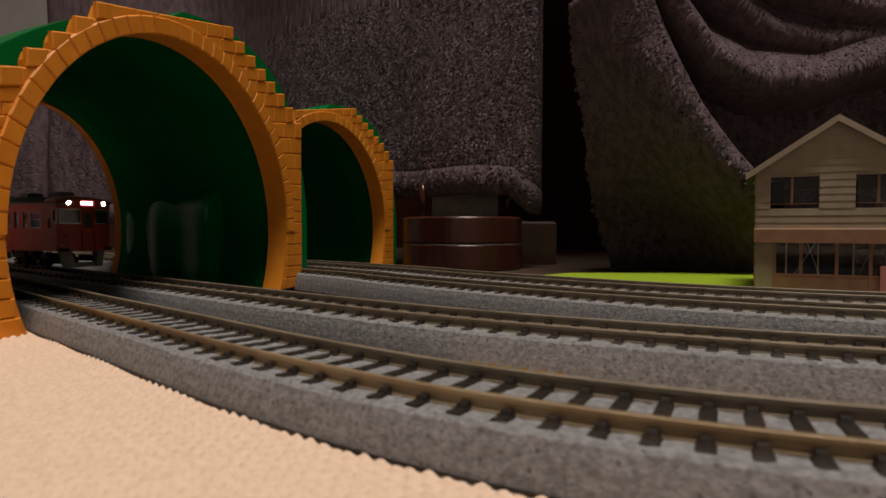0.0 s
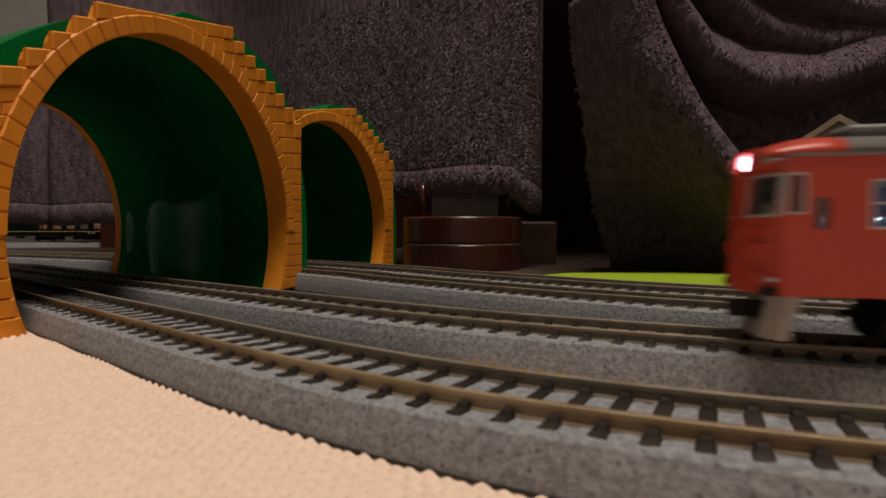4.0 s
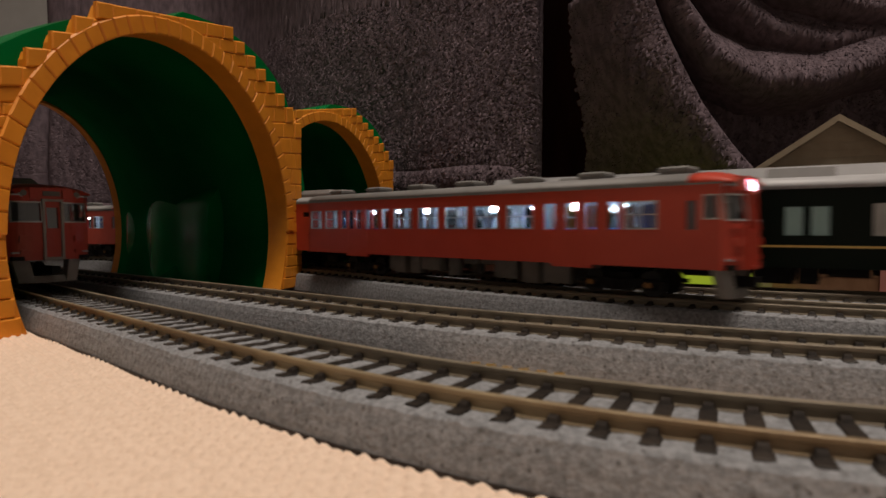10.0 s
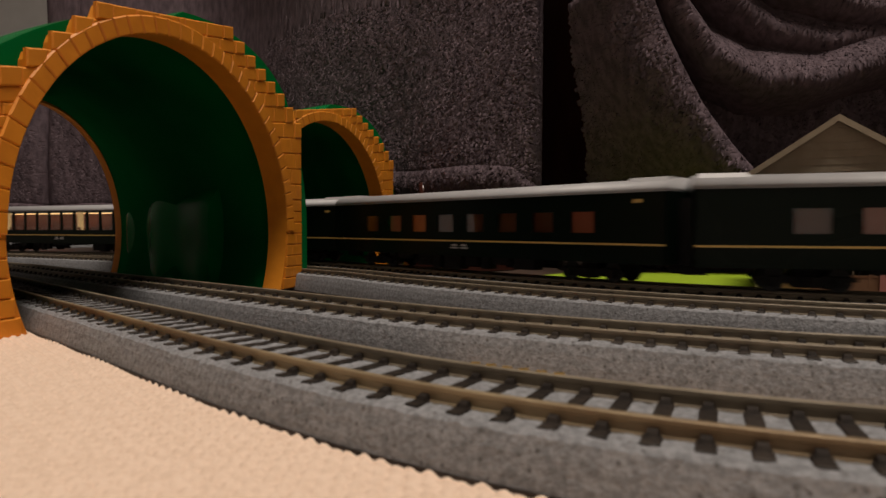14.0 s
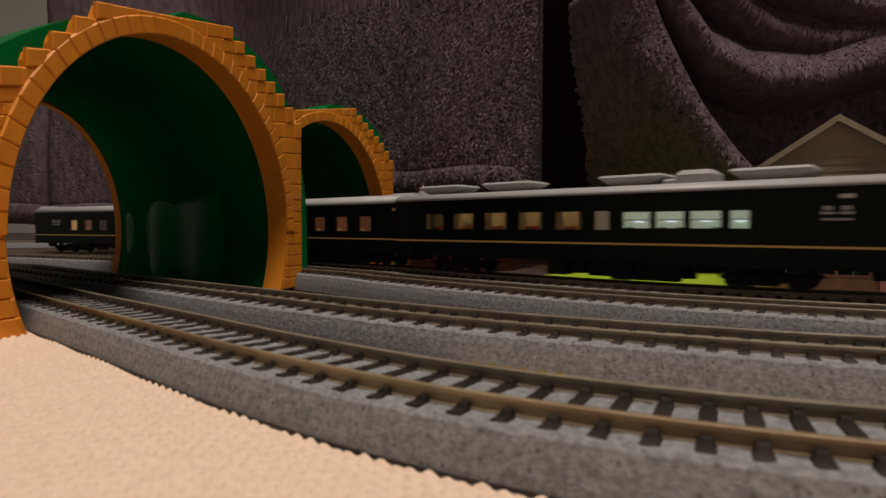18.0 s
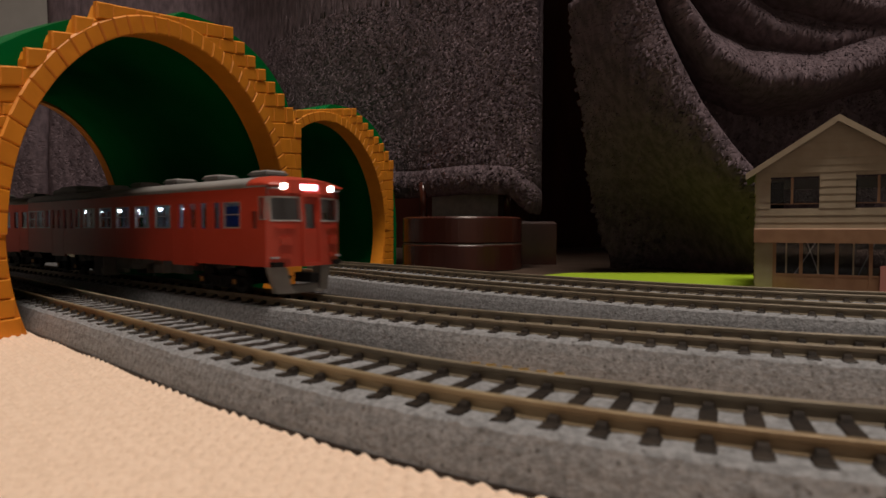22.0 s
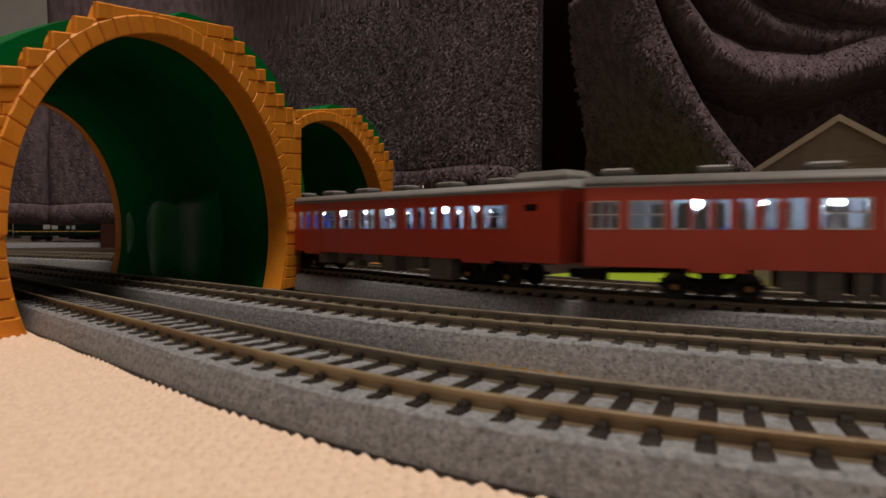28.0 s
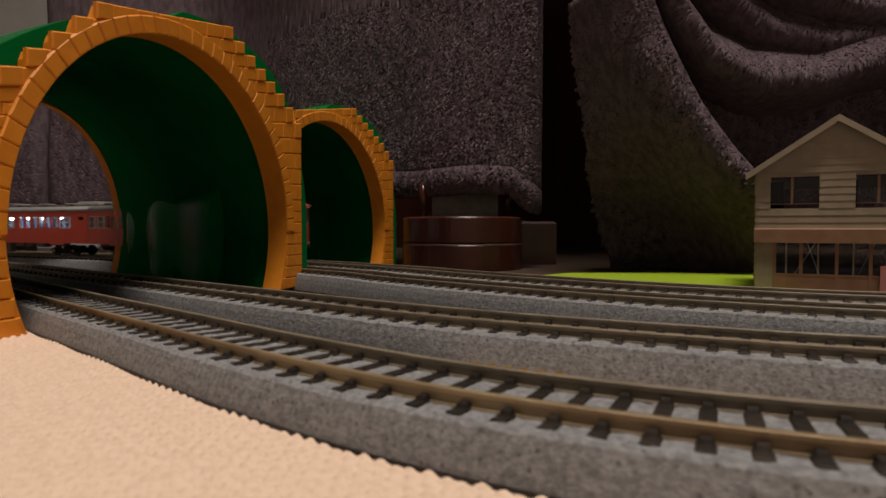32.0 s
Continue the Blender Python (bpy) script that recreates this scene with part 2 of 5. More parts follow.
class Loop:
    """A closed smooth line through knots, by its length s in millimetres; s = 0 at the first knot."""

    def __init__(self, knots):
        k = np.array(knots, float)
        n = len(k)
        pts = []
        for i in range(n):
            a, b, c, d = k[i - 1], k[i], k[(i + 1) % n], k[(i + 2) % n]
            for u in np.linspace(0, 1, 24, endpoint=False):
                pts.append(0.5 * (2 * b + (c - a) * u + (2 * a - 5 * b + 4 * c - d) * u * u + (3 * b - a - 3 * c + d) * u ** 3))
        pts.append(pts[0])
        self.p = np.array(pts)
        self.s = np.concatenate([[0], np.cumsum(np.linalg.norm(np.diff(self.p, axis=0), axis=1))])
        self.length = float(self.s[-1])

    def at(self, s, off=0.0):
        """The place at s, off millimetres to the left of the way, and the heading there."""
        s = s % self.length
        e = 1.5
        f = lambda v: np.array([np.interp(v % self.length, self.s, self.p[:, j]) for j in (0, 1)])
        t = f(s + e) - f(s - e)
        h = math.atan2(t[1], t[0])
        q = f(s)
        return q[0] - off * math.sin(h), q[1] + off * math.cos(h), h


TRACK = {name: Loop(knots) for name, knots in LOOPS.items()}


# ---- the room
floor_shape = Shape().box(-2200, 2200, -1800, 2600, -30, -1.2)
tagged(part("floor", floor_shape, FLOOR_WOOD), "dark brown wooden floor under the model railway", "floor", kind="structure")
for wall_name, box in (("wall_back", (-2200, 2200, 2600, 2700, -30, 2400)), ("wall_left", (-2300, -2200, -1800, 2600, -30, 2400)),
                       ("wall_right", (2200, 2300, -1800, 2600, -30, 2400)), ("wall_front", (-2200, 2200, -1900, -1800, -30, 2400))):
    tagged(part(wall_name, Shape().box(*box), WALL_PAINT), "plain off-white painted room wall", "wall", kind="structure")
tagged(part("ceiling", Shape().box(-2200, 2200, -1800, 2600, 2400, 2460), WALL_PAINT), "plain off-white ceiling", "ceiling", kind="structure")


def weave_z(x, y):
    """The relief of the basket weave of the carpet."""
    a, b = x / 1.6, y / 2.0
    row = math.floor(b)
    u = (a + 0.5 * (row % 2)) % 1.0
    v = b - row
    return 0.5 * math.sin(math.pi * u) ** 0.9 * math.sin(math.pi * v ** 1.4)


def carpet():
    """One woven sheet: dense where it lies in front of the track, plain farther out."""
    g = Shape()
    x0, x1, y0, y1, step = -135.0, 62.0, 12.0, 150.0, 0.22
    nx, ny = int((x1 - x0) / step) + 1, int((y1 - y0) / step) + 1
    ca, sa = math.cos(-0.38), math.sin(-0.38)
    keep = {}
    for j in range(ny):
        for i in range(nx):
            x, y = x0 + i * step, y0 + j * step
            if y < 132 - 0.86 * (x + 80) + 16 and y > 10:
                keep[(i, j)] = len(g.v)
                g.v.append((x, y, 0.06 + weave_z(x * ca - y * sa, x * sa + y * ca)))
    for (i, j), k in keep.items():
        q = [keep.get(p) for p in ((i + 1, j), (i + 1, j + 1), (i, j + 1))]
        if None not in q:
            g.f.append((k, *q))
    ob = part("carpet", g, CARPET, smooth=True)
    tagged(ob, "beige basket-woven carpet beside the model track", "carpet", kind="structure")
    s = Shape().box(-460, 420, -420, 11.8, -1.2, 0.4).box(-460, -135.2, 11.8, 200, -1.2, 0.4).box(62.2, 420, 11.8, 30, -1.2, 0.4)
    s.box(-135.2, 62.2, 11.8, 96, -1.2, -0.1)
    part("carpet_field", s, CARPET, ob)


carpet()


# ---- tracks
def sweep(loop, profile, s0, s1, step, rough=0.0, seed=0.0):
    """A profile of (offset, height) swept along a track."""
    n = max(2, int(round((s1 - s0) / step)) + 1)
    rows = []
    for i in range(n):
        s = s0 + (s1 - s0) * i / (n - 1)
        row = []
        for o, z in profile:
            x, y, h = loop.at(s, o)
            if rough:
                v = noise.noise((x * 0.9, y * 0.9, z + seed)) + 0.6 * noise.noise((x * 2.1, y * 2.1, z + seed))
                z += rough * v
            row.append((x, y, z))
        rows.append(row)
    return rows


def dense(profile, step):
    out = []
    for (a, b), (c, d) in zip(profile[:-1], profile[1:]):
        k = max(1, int(math.hypot(c - a, d - b) / step))
        out += [(a + (c - a) * i / k, b + (d - b) * i / k) for i in range(k)]
    return out + [profile[-1]]


BED = [(-9.75, -0.8), (-9.4, 1.4), (-8.95, 3.2), (-8.45, 4.55), (-7.8, 4.92), (7.5, 4.92), (8.4, 4.55), (10.0, 1.8), (11.0, -0.8)]
RAILHEAD = [(-0.55, 4.8), (-0.55, 5.05), (-0.22, 5.15), (-0.2, 5.8), (-0.38, 5.95), (-0.38, 6.4), (-0.28, 6.5), (0.28, 6.5), (0.38, 6.4),
            (0.38, 5.95), (0.2, 5.8), (0.22, 5.15), (0.55, 5.05), (0.55, 4.8)]
SEEN = {"front": (-60, 300), "second": (-40, 330), "third": (-60, 470), "fourth": (-60, 470)}
PITCH = {"front": ([158, 178, 202, 214], [4.5, 4.55, 3.8, 3.6]), "second": ([195, 245, 262, 282], [4.9, 4.7, 3.85, 3.5]),
         "third": ([0, 300, 345, 390], [4.15, 4.15, 4.15, 4.15]), "fourth": ([0, 300, 345, 390], [4.15, 4.15, 4.15, 4.15])}
START = {"front": 159.6, "second": 195.4, "third": 200.0, "fourth": 200.0}


def track(name, label):
    loop = TRACK[name]
    root = thing("railway_track", label, "track", group="parallel model railway tracks")
    s0, s1 = SEEN[name]
    fine = 0.55 if name in ("front", "second") else 1.0
    bed = Shape()
    bed.rings(sweep(loop, dense(BED, fine), s0, s1, fine, 0.17, len(name)), closed=False)
    part("ballast", bed, BALLAST, root, "grey granular moulded ballast")
    if name == "front":
        # Dark strip in place of the shadow line where bed meets carpet.
        part("bed_edge", Shape().rings(sweep(loop, [(-9.86, -0.3), (-9.4, -0.3), (-9.4, 0.55), (-9.76, 0.55)], s0, s1, 2.0)), SLEEPER, root, "dark strip painted as the shadow line under the roadbed")
        chips = Shape()
        for k in range(6):
            x, y, h = loop.at(186.0 + 2.0 * k, 5.35)
            chips.box(x - 0.5, x + 0.5, y - 0.3, y + 0.3, 6.0, 6.56)
        part("rail_joiner", chips, BRASS, root, "bright brass contact tabs")
    far = Shape().rings(sweep(loop, BED, s1, s0 + loop.length, 6.0), closed=False)
    part("ballast", far, BALLAST, root)
    for side in (-4.9, 4.9):
        r = Shape().rings(sweep(loop, [(o + side, z) for o, z in RAILHEAD], 0, loop.length, 1.5), closed=True, caps=False)
        part("rail", r, RAIL_GOLD if name == "front" and side < 0 else RAIL, root, "tarnished nickel rail", smooth=False)
    tie = Shape().bar(-0.78, 0.78, -7.5, 7.5, 3.4, 5.12, 0.12)
    for q in (-4.9, 4.9):
        for a, b in ((q - 1.25, q - 0.3), (q + 0.3, q + 1.25)):
            tie.rings([[(-0.6, a, 5.06), (0.6, a, 5.06), (0.6, b, 5.06), (-0.6, b, 5.06)],
                       [(-0.42, a + 0.25, 5.5), (0.42, a + 0.25, 5.5), (0.42, b - 0.05, 5.65), (-0.42, b - 0.05, 5.65)]])
    me = tie.mesh("sleeper", SLEEPER)
    # the spacing changes a little along the curve
    ways = [START[name]]
    while ways[-1] < s1 - 4:
        ways.append(ways[-1] + float(np.interp(ways[-1], *PITCH[name])))
    while ways[0] > s0 + 4:
        ways.insert(0, ways[0] - float(np.interp(ways[0], *PITCH[name])))
    for w in ways:
        x, y, h = loop.at(w)
        part("sleeper", me, None, root, at=mm(x, y, 0, h))
    rest = Shape()
    s = ways[-1] + 4.15
    while s < ways[0] + loop.length - 3:
        x, y, h = loop.at(s)
        n = len(rest.v)
        c, d = math.cos(h), math.sin(h)
        rest.v += [(x + a * c - b * d, y + a * d + b * c, z) for a in (-0.8, 0.8) for b in (-7.4, 7.4) for z in (3.4, 5.1)]
        rest.f += [tuple(n + i for i in q) for q in ((0, 1, 3, 2), (4, 6, 7, 5), (0, 4, 5, 1), (2, 3, 7, 6), (1, 5, 7, 3))]
        s += 4.15
    tagged(part("sleepers", rest, SLEEPER, root), kind="stuff")
    return root


track("front", "curved model track with dark sleepers on grey ballast")
track("second", "curved model track entering the wide tunnel mouth")
track("third", "model track on grey ballast passing between the tunnels")
track("fourth", "model track on grey ballast entering the far tunnel")


# ---- toy tunnels
ARCH, ARCH_Z = 50.7, 19.9
ROW, ROWS, OFF = 3.85, 20, 4.0


def half_width(row):
    """Half the width of the stepped brick front in a row of bricks."""
    return min(25 + 5.7 * (ROWS - 1 - row), 65.0)


def wedge(a0, a1, r0, r1, y0, y1, inset):
    """A bevelled arch stone between two angles and two radii, its face at y0."""
    def ring(e, y):
        pts = []
        for a, r in ((a0 + e / r0, r0 + e), (a1 - e / r0, r0 + e), (a1 - e / r1, r1 - e), (a0 + e / r1, r1 - e)):
            pts.append((r * math.cos(a), y, ARCH_Z + r * math.sin(a)))
        return pts
    return Shape().rings([ring(0, y1), ring(0, y0 + inset), ring(inset, y0)])


def stone(x0, x1, z0, z1, y0, y1, e):
    def ring(d, y):
        return [(x0 + d, y, sag(x0, z0) + d), (x1 - d, y, sag(x1, z0) + d), (x1 - d, y, sag(x1, z1) - d), (x0 + d, y, sag(x0, z1) - d)]
    return Shape().rings([ring(0, y1), ring(0, y0 + e), ring(e, y0)])


def sag(x, z):
    """The moulded crown leans a little to one side."""
    return z + 0.19 * x * min(max((z - 30) / 26, 0), 1)


def portal(parent, at, bricks=True):
    """The orange brick front of a tunnel; local x across, y away from the viewer, z up."""
    rng = random.Random(5)
    front = part("portal", portal_plate(2.2, 7.0 if bricks else 3.0), ORANGE, parent, "orange plastic brick front", at=at)
    if not bricks:
        return front
    n = 37
    for i in range(n):
        a0, a1 = math.pi * i / n, math.pi * (i + 1) / n
        g = 0.05 / ARCH
        part("brick", wedge(a0 + g, a1 - g, ARCH + 0.05, ARCH + 4.4, -0.85 - 0.06 * rng.random(), 0.4, 0.34), ORANGE, front)
    for row in range(ROWS):
        z0, z1 = ROW * row, ROW * (row + 1)
        zm, stair = (z0 + z1) / 2, row > ROWS - 9
        for side in (-1, 1):
            edge = half_width(row) - side * OFF
            inner = 0.0
            if zm <= ARCH_Z:
                inner = max(math.sqrt(ARCH ** 2 - (z - ARCH_Z) ** 2) for z in (z0, z1)) + 0.1
            else:
                while math.hypot(inner, max(sag(side * inner, z0) - ARCH_Z, 0)) < ARCH + 0.7 and inner < edge:
                    inner += 0.4
            x = edge
            w = 4.7 if stair else 4.3 + 2.7 * (row % 2)
            while x > inner + 0.5:
                w = min(w, x - inner)
                if x - w - inner < 1.8:
                    w = x - inner
                a, b = sorted((side * (x - 0.07), side * (x - w + 0.07)))
                proud = 0.72 if stair and x == edge else 0.45
                part("brick", stone(a, b, z0 + 0.07, z1 - 0.07, -proud - 0.12 * rng.random(), 0.4, 0.3), ORANGE, front)
                x -= w
                w = 7.4
    return front


def portal_plate(depth, deep):
    """The plate that carries the bricks, cut out by the arch."""
    lo = math.asin(-ARCH_Z / ARCH)
    inner = [(ARCH * math.cos(t), ARCH_Z + ARCH * math.sin(t)) for t in np.linspace(lo, math.pi - lo, 121)]
    line = []
    for side in (1, -1):
        steps = [(side * (half_width(0) - side * OFF - 0.5), 0.0)]
        for row in range(ROWS):
            x = side * (half_width(row) - side * OFF - 0.5)
            steps += [(x, ROW * row - 0.6 if row else 0.0), (x, ROW * (row + 1) - 0.6)]
        line += steps if side > 0 else steps[::-1]
    line = [(x, sag(x, z)) for x, z in line]
    outer = []
    for p in inner:
        a = math.atan2(p[1] - ARCH_Z, p[0])
        ux, uz = math.cos(a), math.sin(a)
        best = None
        for (x0, z0), (x1, z1) in zip(line[:-1], line[1:]):
            ex, ez = x1 - x0, z1 - z0
            den = ux * ez - uz * ex
            if abs(den) < 1e-9:
                continue
            t = (x0 * ez - (z0 - ARCH_Z) * ex) / den
            w = (x0 * uz - (z0 - ARCH_Z) * ux) / den
            if t > 0 and -1e-6 <= w <= 1 + 1e-6 and (best is None or t < best):
                best = t
        t = best if best else ARCH + 6
        outer.append((t * ux, max(ARCH_Z + t * uz, 0.0)))
    outer[0], outer[-1] = (line[0][0], 0.0), (line[-1][0], 0.0)
    rows = []
    for (ix, iz), (ox, oz) in zip(inner, outer):
        k = 1 + 2.5 / ARCH
        mx, mz = ix * k, ARCH_Z + (iz - ARCH_Z) * k if iz > 0.5 else 0.0
        rows.append([(ix, 0.0, iz), (ox, 0.0, oz), (ox, depth, oz), (mx, depth, mz), (mx, deep, mz), (ix, deep, iz)])
    return Shape().rings(rows)


def tunnel_shell(parent, ends, label):
    """The green tube along a bent line of sections (x, y, turn), with a step inside at its middle."""
    lo = math.asin(-ARCH_Z / (ARCH + 1))
    n, k = 61, 57
    inside, outside = [], []
    for i in range(n):
        u = i / (n - 1)
        cx = (1 - u) ** 2 * ends[0][0] + 2 * u * (1 - u) * ends[1][0] + u * u * ends[2][0]
        cy = (1 - u) ** 2 * ends[0][1] + 2 * u * (1 - u) * ends[1][1] + u * u * ends[2][1]
        az = ends[0][2] + (ends[2][2] - ends[0][2]) * u
        step = min(max((u - 0.41) / 0.04, 0), 1)
        r = ARCH + 2.4 - 1.7 * step + 0.3 * math.sin(u * 21)
        c, s = math.cos(az), math.sin(az)
        wave = 1.6 * math.sin(u * 14 + 1)
        wide = 68 + 3 * math.exp(-(u / 0.35) ** 2)
        ring, skin = [], []
        for t in np.linspace(lo, math.pi - lo, k):
            ring.append((r * math.cos(t), max(ARCH_Z + r * math.sin(t), -0.2)))
        for t in np.linspace(0, math.pi, k):
            a = (wide if t < math.pi / 2 else 73.0) + wave * abs(math.cos(t)) + 0.5 * math.sin(9 * t)
            x = a * abs(math.cos(t)) ** 0.9 * (1 if t < math.pi / 2 else -1) - 3
            z = sag(x, 20 + (59.3 if t < math.pi / 2 else 56.8) * math.sin(t)) if t > 0.02 and t < math.pi - 0.02 else -0.2
            skin.append((x, z if 0.02 < t < math.pi - 0.02 else -0.2))
        inside.append([(cx + a * c, cy + a * s, z) for a, z in ring])
        outside.append([(cx + a * c, cy + a * s, z) for a, z in skin])
    part("shell", Shape().rings(outside, closed=False), GREEN, parent, label, smooth=True)
    # The lining takes the green with the shade mixed in.
    part("lining", Shape().rings(inside, closed=False), GREEN_SHADED, parent, label, smooth=True)
    part("rim", Shape().rings([inside[0], outside[0]], closed=False), GREEN, parent, label)
    part("rim", Shape().rings([inside[-1], outside[-1]], closed=False), GREEN, parent, label)


def tunnel(ends, label, rear=True):
    root = thing("toy_tunnel", label, "tunnel", group="toy tunnels over the tracks")
    (x, y, a), (x2, y2, a2) = ends[0], ends[2]
    portal(root, mm(x, y, 0, a))
    if rear:
        portal(root, mm(x2, y2, 0, a2 + math.pi), bricks=False)
    c, s = math.cos(a), math.sin(a)
    inset = [(x - 2.3 * s, y + 2.3 * c, a), ends[1], (x2 + 2.3 * math.sin(a2), y2 - 2.3 * math.cos(a2), a2)]
    tunnel_shell(root, inset, "glossy green plastic tube")
    return root


tunnel([(-69, 167.3, radians(73.4)), (-122, 188, 0), (-161.5, 247, radians(84.6))], "green plastic toy tunnel with orange brick arch over two tracks")
tunnel([(-52, 293.5, radians(67)), (-95, 322, 0), (-132, 362, radians(78))], "smaller-looking green toy tunnel with orange brick arch farther back")



# ---- blankets hung behind the railway
def smooth(u):
    u = np.clip(u, 0, 1)
    return u * u * (3 - 2 * u)


def soft_noise(x, z, size, seed):
    """Smooth noise from -1 to 1 over arrays, with lumps of one size."""
    rng = np.random.RandomState(seed)
    table = rng.uniform(-1, 1, (64, 64))
    a, b = x / size, z / size
    i, j = np.floor(a).astype(int), np.floor(b).astype(int)
    u, v = smooth(a - i), smooth(b - j)
    def at(p, q):
        return table[(i + p) % 64, (j + q) % 64]
    return (at(0, 0) * (1 - u) + at(1, 0) * u) * (1 - v) + (at(0, 1) * (1 - u) + at(1, 1) * u) * v


def tufts(x, z, seed):
    """The pile of the plush: rounded tufts parted by dark clefts, 0 to 1."""
    rng = np.random.RandomState(seed)
    jx, jz, jh = rng.rand(128, 128), rng.rand(128, 128), rng.rand(128, 128)
    swirl = 4.0 * soft_noise(x, z, 12.0, seed + 2)
    a = (x + 0.55 * z + swirl + 0.4 * soft_noise(x, z, 2.2, seed + 12)) / 0.70
    b = (z - 0.4 * x + 1.5 * soft_noise(x, z, 5.0, seed + 3)) / 2.4
    i, j = np.floor(a).astype(int), np.floor(b).astype(int)
    f1, f2, tall = np.full(a.shape, 9.0), np.full(a.shape, 9.0), np.zeros(a.shape)
    for p in (-1, 0, 1):
        for q in (-1, 0, 1):
            ii, jj = (i + p) % 128, (j + q) % 128
            d = np.hypot(i + p + jx[ii, jj] - a, j + q + jz[ii, jj] - b)
            nearer = d < f1
            f2 = np.where(nearer, f1, np.minimum(f2, d))
            tall = np.where(nearer, jh[ii, jj], tall)
            f1 = np.where(nearer, d, f1)
    return np.clip((f2 - f1) / 1.0, 0, 1) ** 0.8 * (0.75 + 0.25 * tall)


def plush(x, y, z, seed, label, pile=0.6):
    """A thick blanket over a grid of points, its pile raised towards the viewer."""
    y = y - pile * (0.25 + 0.75 * smooth((x + 165) / 60)) * tufts(x, z, seed) - 0.16 * soft_noise(x + 0.5 * z, z * 0.35, 0.6, seed + 7)
    nv, nu = x.shape
    pts = np.stack([x, y, z], axis=-1).reshape(-1, 3) * MM
    k = np.arange(nv * nu).reshape(nv, nu)
    quads = np.stack([k[:-1, :-1], k[:-1, 1:], k[1:, 1:], k[1:, :-1]], axis=-1).reshape(-1, 4)
    me = bpy.data.meshes.new("blanket")
    me.from_pydata(pts.tolist(), [], quads.tolist())
    me.materials.append(PLUSH)
    me.polygons.foreach_set("use_smooth", [True] * len(quads))
    ob = part("blanket", me, None)
    solid = ob.modifiers.new("thick", "SOLIDIFY")
    solid.thickness, solid.offset, solid.use_rim_only = 0.004, 1, True
    return tagged(ob, label, "blanket")


def blanket_left():
    u, v = np.meshgrid(np.concatenate([np.linspace(0, 0.44, 240)[:-1], np.linspace(0.44, 1, 640)]), np.concatenate([np.linspace(0, 0.30, 380)[:-1], np.linspace(0.30, 1, 60)]))
    x = -345 + 397 * u
    hem = 27 + 15.6 * smooth((x + 170) / 110) + 0.8 * np.sin(x * 0.09) - 10.5 * smooth((x - 36) / 16)
    y = 350 + 18 * smooth((20 - x) / 50) + 112 * smooth((-30 - x) / 170)
    z = hem + (420 - hem) * v ** 1.05
    x = x + 38 * (1 - u) ** 3 * np.clip((z - 130) / 35, 0, 1)
    y += 7 * soft_noise(x, z * 0.3, 70, 1) + 3 * soft_noise(x, z * 0.4, 28, 2)
    y += 9 * np.exp(-((x + 305) / 5) ** 2)
    low = z < hem + 11
    y += np.where(low, -2.2 * np.sin(np.pi * np.clip((z - hem) / 10.5, 0, 1)) ** 0.6 + 1.6 * np.exp(-((z - hem - 11) / 0.9) ** 2), 2.0 * np.exp(-((z - hem - 11.5) / 1.2) ** 2))
    y -= 0.06 * (z - 43) * smooth((x + 50) / 60)
    y += 1800 * np.maximum(u - 0.987, 0) ** 1.2
    return plush(x, y, z, 3, "dark grey-purple plush blanket hanging with a stitched hem")


def blanket_right():
    u, v = np.meshgrid(np.concatenate([np.linspace(0, 0.58, 480)[:-1], np.linspace(0.58, 1, 90)]), np.concatenate([np.linspace(0, 0.34, 430)[:-1], np.linspace(0.34, 1, 60)]))
    z = -0.9 + 420 * v ** 1.02
    fold = np.interp(z, [0, 25, 50, 75, 100, 125, 170, 250, 420], [160, 147, 127, 109, 96, 86, 98, 115, 140])
    left = fold - np.interp(z, [0, 20, 75, 125, 420], [66, 64, 38, 24, 40])
    x = left + (330 - left) * u
    d = x - fold
    # the flank turns away from the ridge and falls back into the dark gap
    back = np.where(-d < 18, d * d / 24, 13.5 + 30 * (1 - np.exp(-np.maximum(-d - 18, 0) / 16)))
    band = 276 + np.where(d < 0, back, 30 * smooth(d / 13))
    band = band + 26 * smooth((80 - z) / 60) * smooth((-d - 1) / 18)
    # swags: each bulges down to its crest line and tucks in below it
    crest_a = np.interp(x, [95, 105, 120, 141, 168, 190, 214, 330], [135, 115, 96, 86, 86, 94, 100, 112])
    crest_b = np.interp(x, [95, 124, 140, 152, 173, 190, 214, 330], [170, 131, 117, 109, 105, 108, 111, 124])
    crest_c = np.interp(x, [95, 140, 152, 180, 214, 330], [220, 150, 132, 121, 117, 132])
    lift = np.zeros(x.shape)
    for crest, high, run in ((crest_a, 28, 24), (crest_b, 20, 20), (crest_c, 24, 50)):
        h = z - crest
        bulge = np.where(h < 0, smooth((h + 9) / 9), 1 - 0.95 * smooth(h / run * 0.5 + 0.5) * np.clip(h / run, 0, 1))
        lift = np.maximum(lift, high * bulge)
    valley = 304 - lift - 20 * smooth((x - 200) / 22) * smooth((78 - z) / 12)
    y = np.where(d < 0, band, np.minimum(band, valley))
    y = y + 3 * soft_noise(x, z, 40, 4) + 1.4 * soft_noise(x, z, 15, 5)
    y += 5 * np.maximum(1 - z / 9, 0) ** 2
    return plush(x, y, z, 11, "dark grey-purple plush blanket draped in deep folds to the floor")


blanket_left()
blanket_right()



